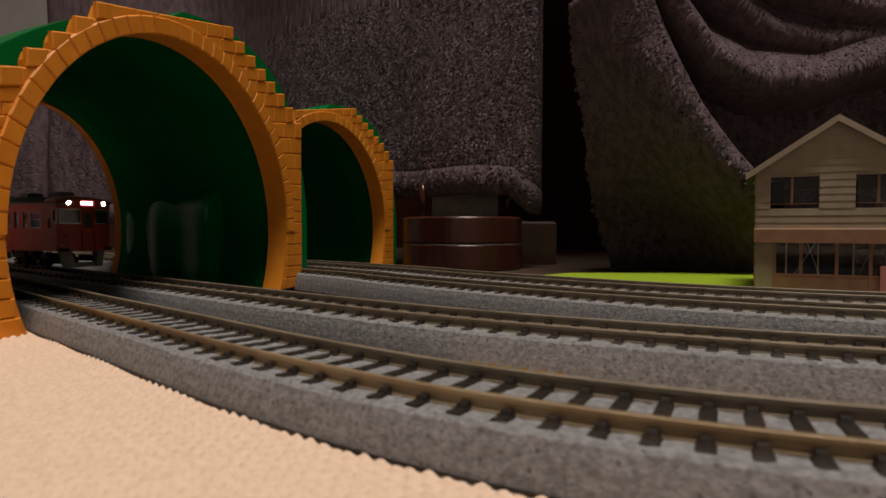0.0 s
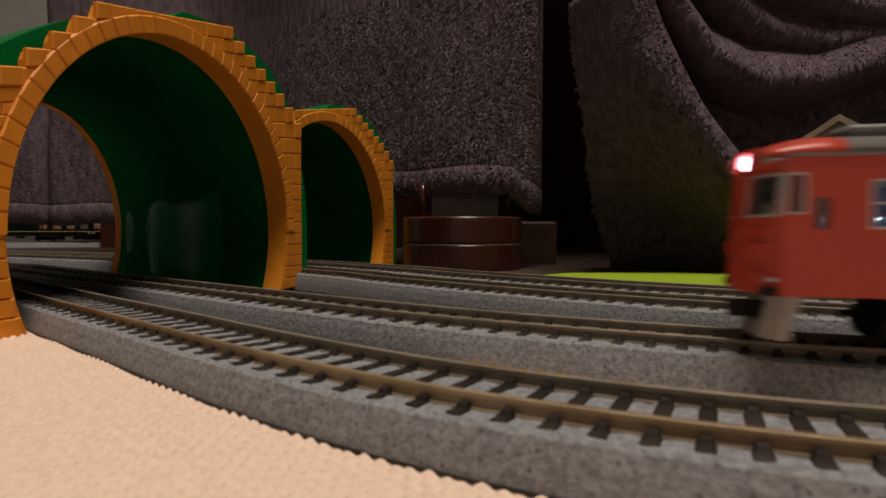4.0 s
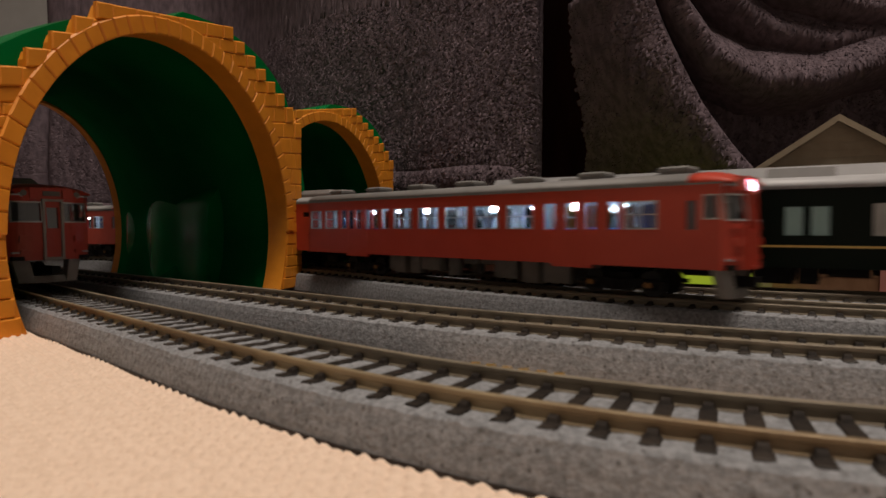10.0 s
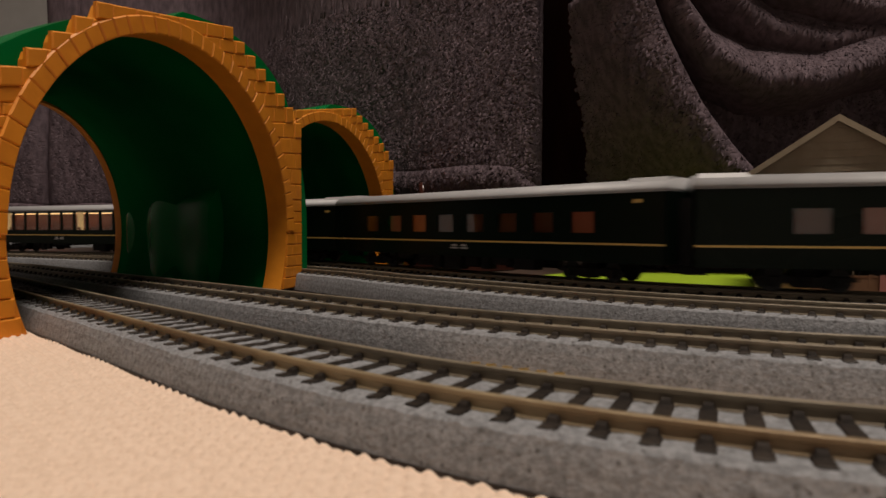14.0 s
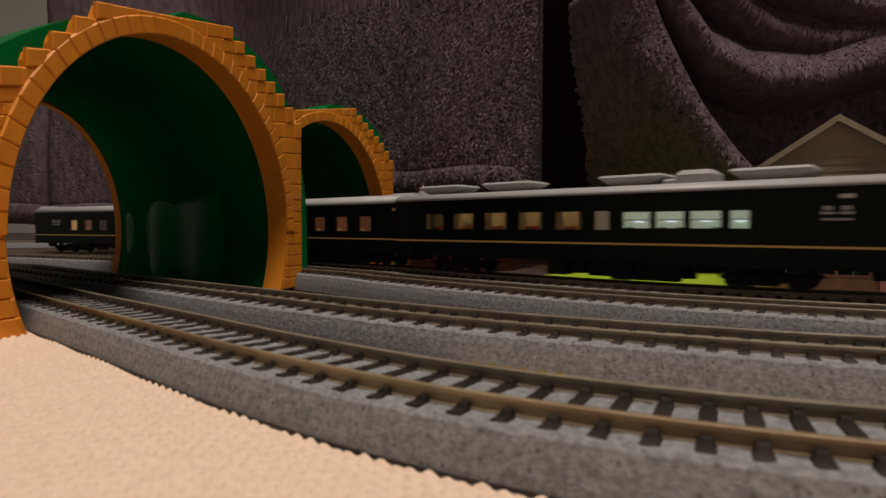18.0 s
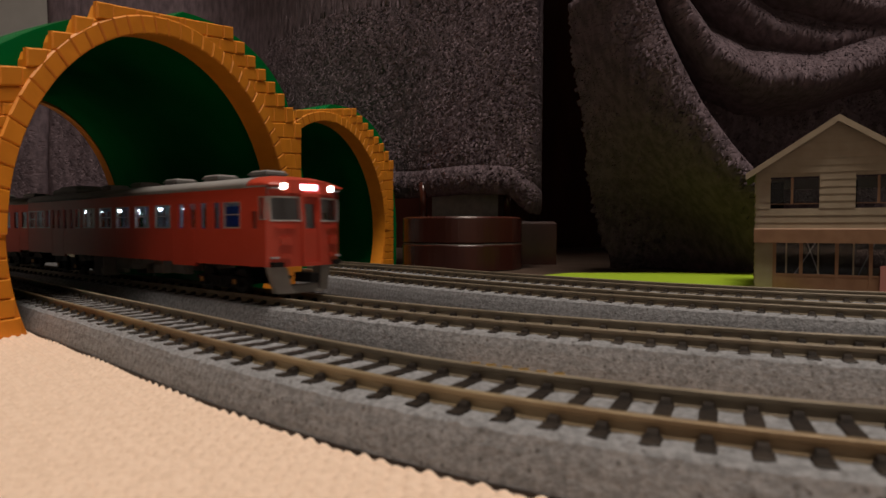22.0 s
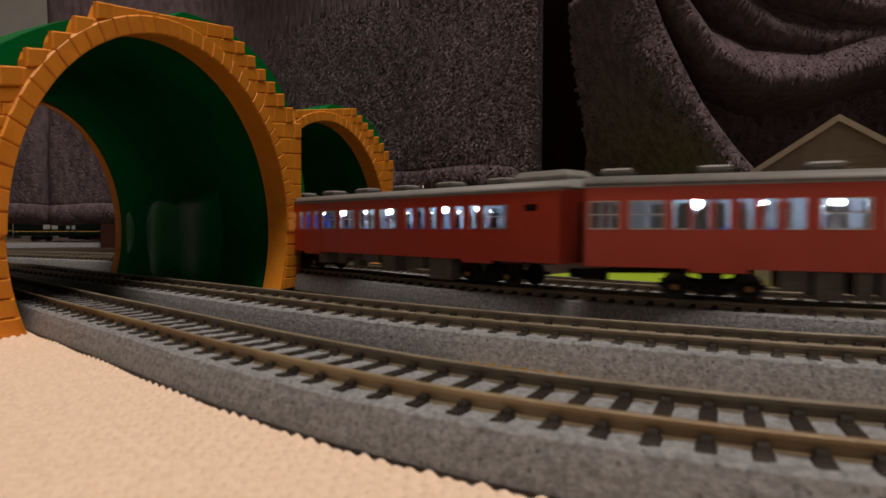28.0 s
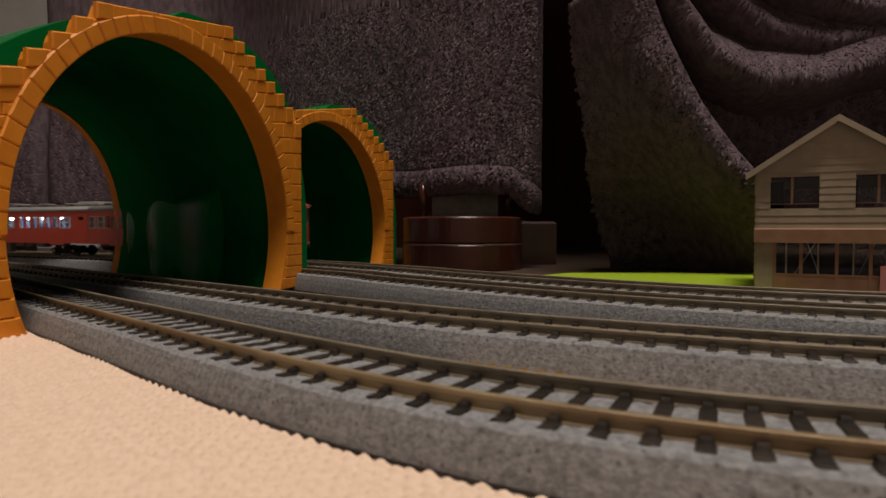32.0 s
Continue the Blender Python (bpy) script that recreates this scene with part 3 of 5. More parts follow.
def low_table(x0, x1, y0, label):
    """A table over which a blanket hangs; it shades what lies behind the cloth."""
    root = thing("low_table", label, "table")
    part("tabletop", Shape().bar(x0, x1, y0, 1250, 424, 452, 4), CHERRY, root)
    part("back_panel", Shape().box(max(x0 + 2, -380), x1 - 2, 690, 700, -1.2, 423.6), CHERRY, root)
    for x, y in ((x0 + 30, 1210), (x1 - 30, 1210), (x1 - 30, y0 + 300), (x0 + 30, y0 + 300)):
        part("leg", Shape().bar(x - 20, x + 20, y - 20, y + 20, -1.2, 424, 1), CHERRY, root)


low_table(-520, -8, 600, "dark wooden low table behind the hanging blanket")
low_table(-4, 620, 316, "dark wooden low table under the draped blanket")


def pedestal():
    """The round lacquered foot between the blankets."""
    at = mm(10.7, 346, 0)
    root = thing("wooden_pedestal", "dark cherry lacquered round pedestal with two posts", "pedestal", at)
    def drum(r, z0, z1, b):
        k = 64
        rows = []
        for rr, z in ((r - b, z0), (r, z0 + b), (r, z1 - b), (r - b, z1)):
            rows.append([(rr * math.cos(2 * math.pi * i / k), rr * math.sin(2 * math.pi * i / k), z) for i in range(k)])
        return Shape().rings(rows)
    part("base", drum(33.2, -1.2, 12.4, 0.5), CHERRY, root, smooth=False)
    part("band", drum(32.8, 12.4, 12.9, 0.05), UNDER_GREY, root, "thin pale groove line")
    part("upper_ring", drum(33.0, 12.9, 27, 0.9), CHERRY, root)
    for x in (-22, 26):
        part("post", Shape().rod((x, 10, 26.8), (x, 10, 47), 2.2, 14), CHERRY, root, smooth=True)
    part("core", Shape().box(-17, 21, 12, 26, 26.8, 46), UNDER_GREY, root, "dull grey core block")
    part("foot_block", Shape().bar(34, 58, 30, 46, -1.2, 25, 1.5), CHERRY, root)


pedestal()


# ---- the house
def house():
    root = thing("model_house", "two-storey beige clapboard model house with a shop front", "house", mm(107, 213, 0, radians(-27)))
    w, d = 46.8, 40.0
    eave, peak, t = 40.2, 56.1, 1.0
    openings = [(4.4, 18.6, 29.1, 38.0), (28.6, 42.4, 29.1, 38.0)]
    # front wall: boards broken by the openings
    z = 20.6
    while z < peak - 1.2:
        z1 = z + 2.35
        half = w / 2 if z1 <= eave else (w / 2) * (peak - z1) / (peak - eave) + 2.0
        spans = [(w / 2 - half, w / 2 + half)]
        for a, b, c, e in openings:
            if z < e - 0.3 and z1 > c + 0.3:
                spans = [s for x0, x1 in spans for s in ((x0, min(a, x1)), (max(b, x0), x1))]
        for x0, x1 in spans:
            if x1 - x0 > 0.4:
                part("clapboard", Shape().rings([[(x0, -0.28, z), (x0, t, z), (x0, t, z1), (x0, -0.05, z1)], [(x1, -0.28, z), (x1, t, z), (x1, t, z1), (x1, -0.05, z1)]]), SIDING, root)
        z = z1
    for x0, x1 in ((0, w),):
        part("wall", Shape().box(0, 1, t, d, 0, eave).box(w - 1, w, t, d, 0, eave).box(0, 9, d - 1, d, 0, eave)
             .box(9, w, d - 1, d, 13.6, 28.6).box(9, w, d - 1, d, 36.2, eave).box(22.5, 33, d - 1, d, 28.6, 36.2).box(44, w, d - 1, d, 28.6, 36.2)
             .box(9, w, d - 1, d, 0, 6.4).box(9, 32.5, d - 1, d, 6.4, 13.6).box(43, w, d - 1, d, 6.4, 13.6), SIDING, root)
    part("gable", Shape().extrude([(0.2, 38.2), (w - 0.2, 38.2), (w - 0.2, eave - 0.4), (w / 2, peak - 0.2), (0.2, eave - 0.4)], 0.1, t, "y"), SIDING, root)
    # Black sheets added in place of the shade inside the rooms.
    part("inner_shade", Shape().box(1, 9.5, d - 1.8, d - 1.2, 0, 39).box(9.5, w - 1, d - 1.8, d - 1.2, 13.2, 28.7).box(22, 33.5, d - 1.8, d - 1.2, 28.7, 39).box(9.5, 32.8, d - 1.8, d - 1.2, 0, 13.2)
         .box(1, 1.4, 1.2, d - 2, 0, 39).box(w - 1.4, w - 1, 1.2, d - 2, 0, 39).box(1.4, w - 1.4, 1.4, d - 2, 20.05, 20.3), BLACK, root, "black sheets standing in for the shade indoors")
    part("sign_panel", Shape().box(35.4, 40.5, -1.6, -1.2, 0, 9.2), PINK, root, "small pink panel by the shop front")
    part("upper_floor", Shape().box(1, w - 1, t, d - 1, 19, 20), SIDING, root)
    z = 2.2
    while z < eave - 1:
        part("clapboard", Shape().rings([[(-0.5, t, z), (0, t, z), (0, t, z + 2.35), (-0.05, t, z + 2.35)], [(-0.5, d, z), (0, d, z), (0, d, z + 2.35), (-0.05, d, z + 2.35)]]), SIDING, root)
        z += 2.35
    part("canopy", Shape().bar(-0.4, w + 0.4, -2.4, 0.4, 16.2, 21.0, 0.3), HOUSE_TRIM, root, "tan fascia band over the shop front")
    part("pilaster", Shape().box(0, 5.6, -0.4, t, 0, 16.2), SIDING, root)
    part("pilaster", Shape().box(w - 2, w, -0.4, t, 0, 16.2), SIDING, root)
    part("plinth", Shape().box(5.6, w - 2, -0.5, 0.6, 0, 5.6), HOUSE_TRIM, root, "tan wooden panels below the shop windows")
    for x in (5.9, 13.7, 23.8, 33.0, 43.6):
        part("mullion", Shape().box(x - 0.5, x + 0.5, -0.7, 0.5, 0, 16.2), HOUSE_TRIM, root)
    for x in (9.4, 18.6, 28.4, 38.2):
        part("sash_bar", Shape().box(x - 0.22, x + 0.22, -0.3, 0.3, 6.0, 16.2), SIDING, root)
    part("rail", Shape().box(5.6, w - 2, -0.6, 0.4, 5.2, 5.9), HOUSE_TRIM, root)
    for x0, x1, y in ((10.5, 19.0, 9.0), (20.5, 15.5, 6.0), (30.0, 36.0, 12.0)):
        part("brace", Shape().rod((x0, y, 2.0), (x1, y, 17.0), 0.22, 6), POST_CLEAR, root, "thin pale brace inside the shop")
    part("shop_glass", Shape().box(5.6, w - 2, 0.0, 0.2, 6.0, 16.2), HOUSE_GLASS, root)
    for a, b, c, e in openings:
        m = a + 0.45 * (b - a)
        win = part("window", Shape().box(a, b, 0.5, 0.9, c, c + 0.2).box(m - 0.35, m + 0.35, 0.2, 0.8, c, e), HOUSE_TRIM, root)
        part("pane", Shape().box(a + 0.3, b - 0.3, 0.5, 0.6, c + 0.35, e - 0.35), HOUSE_GLASS, win)
    for s in (0, 1):
        x0, x1 = (-3.2, w / 2) if not s else (w + 3.2, w / 2)
        za = eave - 3.2 * (peak - eave) / (w / 2)
        part("roof", Shape().rings([[(x0, -2.6, za), (x1, -2.6, peak), (x1, -2.6, peak + 1.3), (x0, -2.6, za + 1.3)],
                                    [(x0, d + 2, za), (x1, d + 2, peak), (x1, d + 2, peak + 1.3), (x0, d + 2, za + 1.3)]]), HOUSE_ROOF, root)
        part("bargeboard", Shape().rings([[(x0, -3.1, za - 0.7), (x1, -3.1, peak - 0.7), (x1, -3.1, peak + 1.5), (x0, -3.1, za + 1.5)],
                                          [(x0, -2.5, za - 0.7), (x1, -2.5, peak - 0.7), (x1, -2.5, peak + 1.5), (x0, -2.5, za + 1.5)]]), SIDING, root)


house()
tagged(part("display_base", Shape().extrude([(36, 268), (60, 290), (150, 290), (150, 200), (97, 208)], -1.2, 0.2, "z"), LIME),
       "lime green base board under the model house", "base board")


# ---- railway cars; local x along the car, z from the rail head
def wall_cells(g, put, x0, x1, z0, z1, holes):
    """Fills a wall from x0 to x1 and z0 to z1 around rectangular holes; put(x, z) gives the point."""
    xs = sorted({x0, x1, *[h[i] for h in holes for i in (0, 1)]})
    zs = sorted({z0, z1, *[h[i] for h in holes for i in (2, 3)]})
    for a, b in zip(xs[:-1], xs[1:]):
        for c, d in zip(zs[:-1], zs[1:]):
            if any(h[0] - 1e-6 <= a and b <= h[1] + 1e-6 and h[2] - 1e-6 <= c and d <= h[3] + 1e-6 for h in holes):
                continue
            g.quad(put(a, c), put(b, c), put(b, d), put(a, d))


def wall_skin(holes, x0, x1, z0, z1, y, thick):
    """A side wall with openings and their reveals."""
    g = Shape()
    s = 1 if y > 0 else -1
    wall_cells(g, lambda x, z: (x, y, z), x0, x1, z0, z1, holes)
    for a, b, c, d in holes:
        for p, q in (((a, c), (b, c)), ((b, c), (b, d)), ((b, d), (a, d)), ((a, d), (a, c))):
            g.quad((p[0], y, p[1]), (q[0], y, q[1]), (q[0], y - s * thick, q[1]), (p[0], y - s * thick, p[1]))
    g.quad((x0, y, z0), (x1, y, z0), (x1, y - s * thick, z0), (x0, y - s * thick, z0))
    return g


def lining(holes, x0, x1, z0, z1, y, thick):
    g = Shape()
    s = 1 if y > 0 else -1
    wall_cells(g, lambda x, z: (x, y - s * thick, z), x0, x1, z0, z1, holes)
    return g


def roof_shape(x0, x1, half, z0, rise, k=14, dome0=0.0, dome1=0.0):
    """A curved roof; dome0 and dome1 pull its ends down."""
    rows = []
    n = 9
    xs = [x0 + (x1 - x0) * i / 2 for i in range(3)]
    if dome1:
        xs = [x0, x1 - 6, x1 - 4, x1 - 2.2, x1 - 0.9, x1]
    if dome0:
        xs = [x0, x0 + 0.9, x0 + 2.2, x0 + 4, x0 + 6] + (xs[1:] if dome1 else [x1])
    for x in xs:
        e = 1.0
        if dome1 and x > x1 - 6:
            u = (x - (x1 - 6)) / 6
            e = 1 - dome1 * u * u
        if dome0 and x < x0 + 6:
            u = ((x0 + 6) - x) / 6
            e = 1 - dome0 * u * u
        ring = []
        for i in range(k + 1):
            a = math.pi * i / k
            c, s = math.cos(a), math.sin(a)
            ring.append((x, half * (abs(c) ** 0.72) * (1 if c > 0 else -1), z0 + rise * e * (s ** 0.8)))
        rows.append(ring)
    return Shape().rings(rows)


def bogie(root, x, mat=None, caps=False):
    """A two-axle truck: bolster, side frames with axle boxes and springs, wheels."""
    mat = mat or BLACK
    b = part("bogie", Shape().box(x - 2.2, x + 2.2, -5.0, 5.0, 1.4, 5.2), mat, root, "black plastic bogie")
    for s in (-1, 1):
        def yy(a, c):
            return sorted((s * a, s * c))
        g = Shape().rings([[(x - 10.2, s * 5.0, 2.7), (x - 10.2, s * 6.2, 2.7), (x - 10.2, s * 6.2, 3.5), (x - 10.2, s * 5.0, 3.5)],
                           [(x - 4.2, s * 5.0, 2.4), (x - 4.2, s * 6.2, 2.4), (x - 4.2, s * 6.2, 4.0), (x - 4.2, s * 5.0, 4.0)],
                           [(x - 2.6, s * 5.0, 1.2), (x - 2.6, s * 6.2, 1.2), (x - 2.6, s * 6.2, 3.6), (x - 2.6, s * 5.0, 3.6)],
                           [(x + 2.6, s * 5.0, 1.2), (x + 2.6, s * 6.2, 1.2), (x + 2.6, s * 6.2, 3.6), (x + 2.6, s * 5.0, 3.6)],
                           [(x + 4.2, s * 5.0, 2.4), (x + 4.2, s * 6.2, 2.4), (x + 4.2, s * 6.2, 4.0), (x + 4.2, s * 5.0, 4.0)],
                           [(x + 10.2, s * 5.0, 2.7), (x + 10.2, s * 6.2, 2.7), (x + 10.2, s * 6.2, 3.5), (x + 10.2, s * 5.0, 3.5)]])
        f = part("side_frame", g, mat, b)
        for q in (-6.8, 6.8):
            part("axle_box", Shape().bar(x + q - 1.2, x + q + 1.2, *yy(5.6, 6.8), 1.5, 3.9, 0.3), mat, b)
            part("wheel", Shape().rod((x + q, s * 3.9, 2.85), (x + q, s * 5.0, 2.85), 2.8, 20), WHEEL, b, smooth=False)
            if caps:
                part("axle_cap", Shape().rod((x + q, s * 6.7, 2.7), (x + q, s * 7.0, 2.7), 0.62, 10), AXLE, b, "ochre axle cap")
        for q in (-0.9, 0.9):
            part("spring", Shape().rod((x + q, s * 6.3, 1.4), (x + q, s * 6.3, 3.8), 0.62, 8), mat, b)
    return b


def underfloor(root, x0, x1, mat, seed):
    rng = random.Random(seed)
    x = x0
    while x < x1 - 5:
        w = rng.uniform(2.6, 9)
        w = min(w, x1 - x)
        z = rng.choice([rng.uniform(0.8, 2.2), rng.uniform(1.5, 4.0), rng.uniform(4.2, 5.4)])
        for s in (-1, 1):
            a, b = (4.0, 8.4 - rng.choice([0.0, 0.6, 1.6, 2.8]))
            g = Shape().bar(x, x + w, *sorted((s * a, s * b)), z, 6.6, 0.2)
            if rng.random() < 0.5:
                g.box(x + 0.8, x + w - 0.8, *sorted((s * b, s * (b + 0.25))), z + 0.8, z + 2.2)
            part("equipment_box", g, mat, root)
        x += w + rng.uniform(0.3, 2.6)


def cab_front(root, s, xe, half, z0, z1, lights):
    """A driver's end at x = xe, facing the way of s; lights: 'head', 'tail' or 'off'."""
    holes = [(-8.6, -2.7, 16.4, 20.9), (2.7, 8.6, 16.4, 20.9), (-1.35, 1.35, 14.6, 19.8)]

    def face(y, z, t=0.0):
        """The rounded face of the cab, t millimetres in front of it."""
        back = CAB_ROUND * (max(abs(y) - 2.7, 0) / (half - 2.7)) ** 2.2 + 0.11 * max(z - 15.5, 0)
        return (xe + s * (t - back), y, z)

    def slab(g, y0, y1, q0, q1, t0, t1):
        n = 4 if abs(y1 - y0) > 3 else 1
        ys = [y0 + (y1 - y0) * i / n for i in range(n + 1)]
        return g.rings([[face(y, q0, t0), face(y, q1, t0), face(y, q1, t1), face(y, q0, t1)] for y in ys])

    g = Shape()
    cut = [(y, y, z0, z0) for y in (-9.0, -7.6, -6.2, -4.6, 4.6, 6.2, 7.6, 9.0)] + [(0, 0, z, z) for z in (15.5,)]
    for t in (0.0, -0.7):
        wall_cells(g, lambda y, z: face(y, z, t), -half, half, z0, z1, holes + cut)
    for a, b, c, d in holes:
        for p, q in (((a, c), (b, c)), ((b, c), (b, d)), ((b, d), (a, d)), ((a, d), (a, c))):
            g.quad(face(*p), face(*q), face(*q, -0.7), face(*p, -0.7))
    front = part("cab_front", g, RED, root, "vermilion driver's end")
    def lap(x_a, x_b):
        return sorted((xe + s * x_a, xe + s * x_b))
    for a, b, c, d in holes[:2]:
        f = Shape()
        for y0, y1, q0, q1 in ((a - 0.35, b + 0.35, c - 0.35, c), (a - 0.35, b + 0.35, d, d + 0.35), (a - 0.35, a, c, d), (b, b + 0.35, c, d)):
            slab(f, y0, y1, q0, q1, -0.1, 0.18)
        part("windscreen_frame", f, SILVER_TRIM, front, "silver windscreen frame")
    for a, b, c, d in holes:
        part("windscreen", slab(Shape(), a, b, c, d, -0.45, -0.3), GLASS, front)
    # gangway door frame, steps and lamp housings
    f = Shape()
    for y0, y1, q0, q1 in ((-2.45, -1.85, z0 + 0.6, 21.3), (1.85, 2.45, z0 + 0.6, 21.3), (-2.45, 2.45, 21.3, 21.9), (-2.45, 2.45, z0, z0 + 0.7)):
        slab(f, y0, y1, q0, q1, -0.05, 0.75)
    part("gangway_frame", f, PLOUGH_GREY if lights[1] == "frame" else RED, front, "grey gangway frame" if lights[1] == "frame" else "")
    part("gangway_door", Shape().box(*lap(0.0, 0.25), -1.7, 1.7, z0 + 0.8, 14.2), RED, front)
    for y in (-6.2, 6.2):
        part("lamp_housing", slab(slab(Shape(), y - 1.2, y + 1.2, 11.2, 12.8, -0.1, 0.6), y - 1.0, y + 1.0, 8.4, 9.3, -0.1, 0.45), RED, front)
        part("handrail", slab(Shape(), y - 2.2, y + 2.2, 14.6, 14.8, -0.1, 0.35), RED, front)
        glow = HEADLIGHT if lights[0] == "head" else UNDER_GREY
        part("headlight", Shape().rod(face(y, 23.3, -0.6), face(y, 23.3, 0.55), 0.72, 18), glow, front, "round roof headlight")
    brow = Shape()
    for y0, y1, q0, q1, t in ((-8.4, -5.0, 21.9, 24.2, 0.3), (-5.0, -2.5, 21.9, 24.7, 0.6), (-2.5, 2.5, 21.9, 24.5, 0.1), (-2.5, 2.5, 24.4, 24.8, 0.6), (2.5, 5.0, 21.9, 24.7, 0.6), (5.0, 8.4, 21.9, 24.2, 0.3)):
        slab(brow, y0, y1, q0, q1, -1.6, t)
    part("lamp_brow", brow, RED, front)
    glow = {"head": SIGN_GLOW, "tail": TAIL_RED, "off": UNDER_GREY}[lights[0]]
    part("destination_sign", slab(slab(Shape(), -2.2, 2.2, 23.7, 24.2, 0.1, 0.4), *sorted((-s * 1.5, -s * 2.2)), 22.7, 23.7, 0.1, 0.4) if lights[0] == "tail" else slab(Shape(), -2.0, 2.0, 22.7, 23.9, 0.1, 0.4), glow, front, "lit destination blind")
    if lights[0] == "tail":
        part("sign_lamp", Shape().rod(face(s * 1.3, 22.9, 0.2), face(s * 1.3, 22.9, 0.55), 0.85, 16), SIGN_GLOW, front)
    for y in (-6.2, 6.2):
        part("lamp_rim", Shape().rod(face(y, 23.3, -0.6), face(y, 23.3, 0.35), 1.05, 18), PLOUGH_GREY, front)
    plough = Shape().rings([[(xe - s * 5.0, -8.0, 6.6), (xe - s * 5.0, -4.6, 6.6), (xe - s * 4.0, -3.6, 1.0), (xe - s * 4.0, -6.8, 1.0)],
                            [(xe - s * 3.4, -8.0, 6.6), (xe - s * 2.2, -4.6, 6.6), (xe - s * 1.4, -3.6, 1.0), (xe - s * 2.8, -6.8, 1.0)]])
    plough.rings([[(x, -y, z) for x, y, z in r] for r in (plough.v[:4], plough.v[4:8])])
    plough.rings([[(xe - s * 4.0, -3.6, 1.0), (xe - s * 4.0, 3.6, 1.0), (xe - s * 4.0, 3.6, 2.6), (xe - s * 4.0, -3.6, 2.6)],
                  [(xe - s * 1.4, -3.6, 1.0), (xe - s * 1.4, 3.6, 1.0), (xe - s * 2.2, 3.6, 2.6), (xe - s * 2.2, -3.6, 2.6)]])
    part("snow_plough", plough, PLOUGH_GREY, root, "pale grey snow plough skirt")
    part("coupler", Shape().box(*lap(-4.5, 1.2), -1.0, 1.0, 3.2, 5.2), BLACK, root)


RED_HALF, RED_SILL, RED_GUTTER = 9.6, 6.7, 23.3
CAB_ROUND = 2.4


def red_car(length, windows, lights, label, seed, unit="", vents=True, framed=False, doors=(), dim=False):
    """A red diesel car. windows: (x0, x1, z0, z1, kind). lights: what burns at the front (+x) and rear ends, or None for a plain end."""
    root = thing("railcar", label, "railcar", group="red diesel railcars")
    h = length / 2
    half = RED_HALF
    cabs = [lights[0] is not None, lights[1] is not None]
    for s in (-1, 1):
        holes = [(a, b, c, d) for a, b, c, d, k in windows]
        e0, e1 = -h + (CAB_ROUND if cabs[1] else 0), h - (CAB_ROUND if cabs[0] else 0)
        body = part("side_wall", wall_skin(holes, e0, e1, RED_SILL, RED_GUTTER, s * half, 0.55), RED, root, "vermilion side wall")
        part("lining", lining(holes, e0, e1, RED_SILL, RED_GUTTER, s * half, 0.55), INTERIOR, body, "pale grey inner lining")
        for a, b, c, d, k in windows:
            if k == "big":
                f = Shape()
                for x0, x1, q0, q1 in ((a, b, c, c + 0.3), (a, b, d - 0.25, d), (a, a + 0.25, c, d), (b - 0.25, b, c, d), (a, b, (c + d) / 2, (c + d) / 2 + 0.25)):
                    f.box(x0, x1, *sorted((s * (half - 0.3), s * (half + 0.06))), q0, q1)
                part("window_frame", f, SILVER_TRIM, body)
            elif k == "cab":
                f = Shape()
                for x0, x1, q0, q1 in ((a - 0.25, b + 0.25, c - 0.25, c), (a - 0.25, b + 0.25, d, d + 0.25), (a - 0.25, a, c, d), (b, b + 0.25, c, d)):
                    f.box(x0, x1, *sorted((s * (half - 0.3), s * (half + 0.08))), q0, q1)
                part("window_frame", f, SILVER_TRIM, body, "silver cab window frame")
            elif k == "small":
                part("window_frame", Shape().box(a, b, *sorted((s * (half - 0.3), s * (half + 0.05))), c, c + 0.25), SILVER_TRIM, body)
            part("pane", Shape().box(a, b, *sorted((s * (half - 0.42), s * (half - 0.32))), c, d), BLACK if k == "vent" else GLASS, body)
            if k == "big":
                q = a + (b - a) * (0.3 if int(a) % 2 else 0.62)
                part("window_post", Shape().box(q, q + 0.9, *sorted((s * (half - 2.4), s * (half - 1.6))), c - 2, d + 1), POST_CLEAR, body, "pale inner post")
        for a, b in doors:
            part("door_step", Shape().box(a, b, *sorted((s * (half - 0.8), s * (half + 0.02))), RED_SILL - 0.75, RED_SILL), RED, body)
            for x in (a + 0.6, b - 0.6):
                part("door_seam", Shape().box(x - 0.12, x + 0.12, *sorted((s * half, s * (half + 0.07))), RED_SILL, 21.6), RED, body)
        part("gutter", Shape().box(e0, e1, *sorted((s * (half - 0.2), s * (half + 0.22))), RED_GUTTER - 0.25, RED_GUTTER + 0.1), GREY_ROOF, body)
    part("floor_pan", Shape().box(-h + 0.6, h - 0.6, -half + 0.6, half - 0.6, RED_SILL, RED_SILL + 1.0), BLACK, root)
    x0, x1 = -h, h
    if cabs[0]:
        part("cab_roof", roof_shape(h - 9, h - 0.9, half + 0.1, RED_GUTTER, 2.6, dome1=0.62), RED, root, "vermilion front part of the roof", smooth=True)
        x1 = h - 9
    if cabs[1]:
        part("cab_roof", roof_shape(-h + 0.9, -h + 9, half + 0.1, RED_GUTTER, 2.6, dome0=0.62), RED, root, "vermilion front part of the roof", smooth=True)
        x0 = -h + 9
    part("roof", roof_shape(x0, x1, half + 0.12, RED_GUTTER, 2.6), GREY_ROOF, root, "grey curved roof", smooth=True)
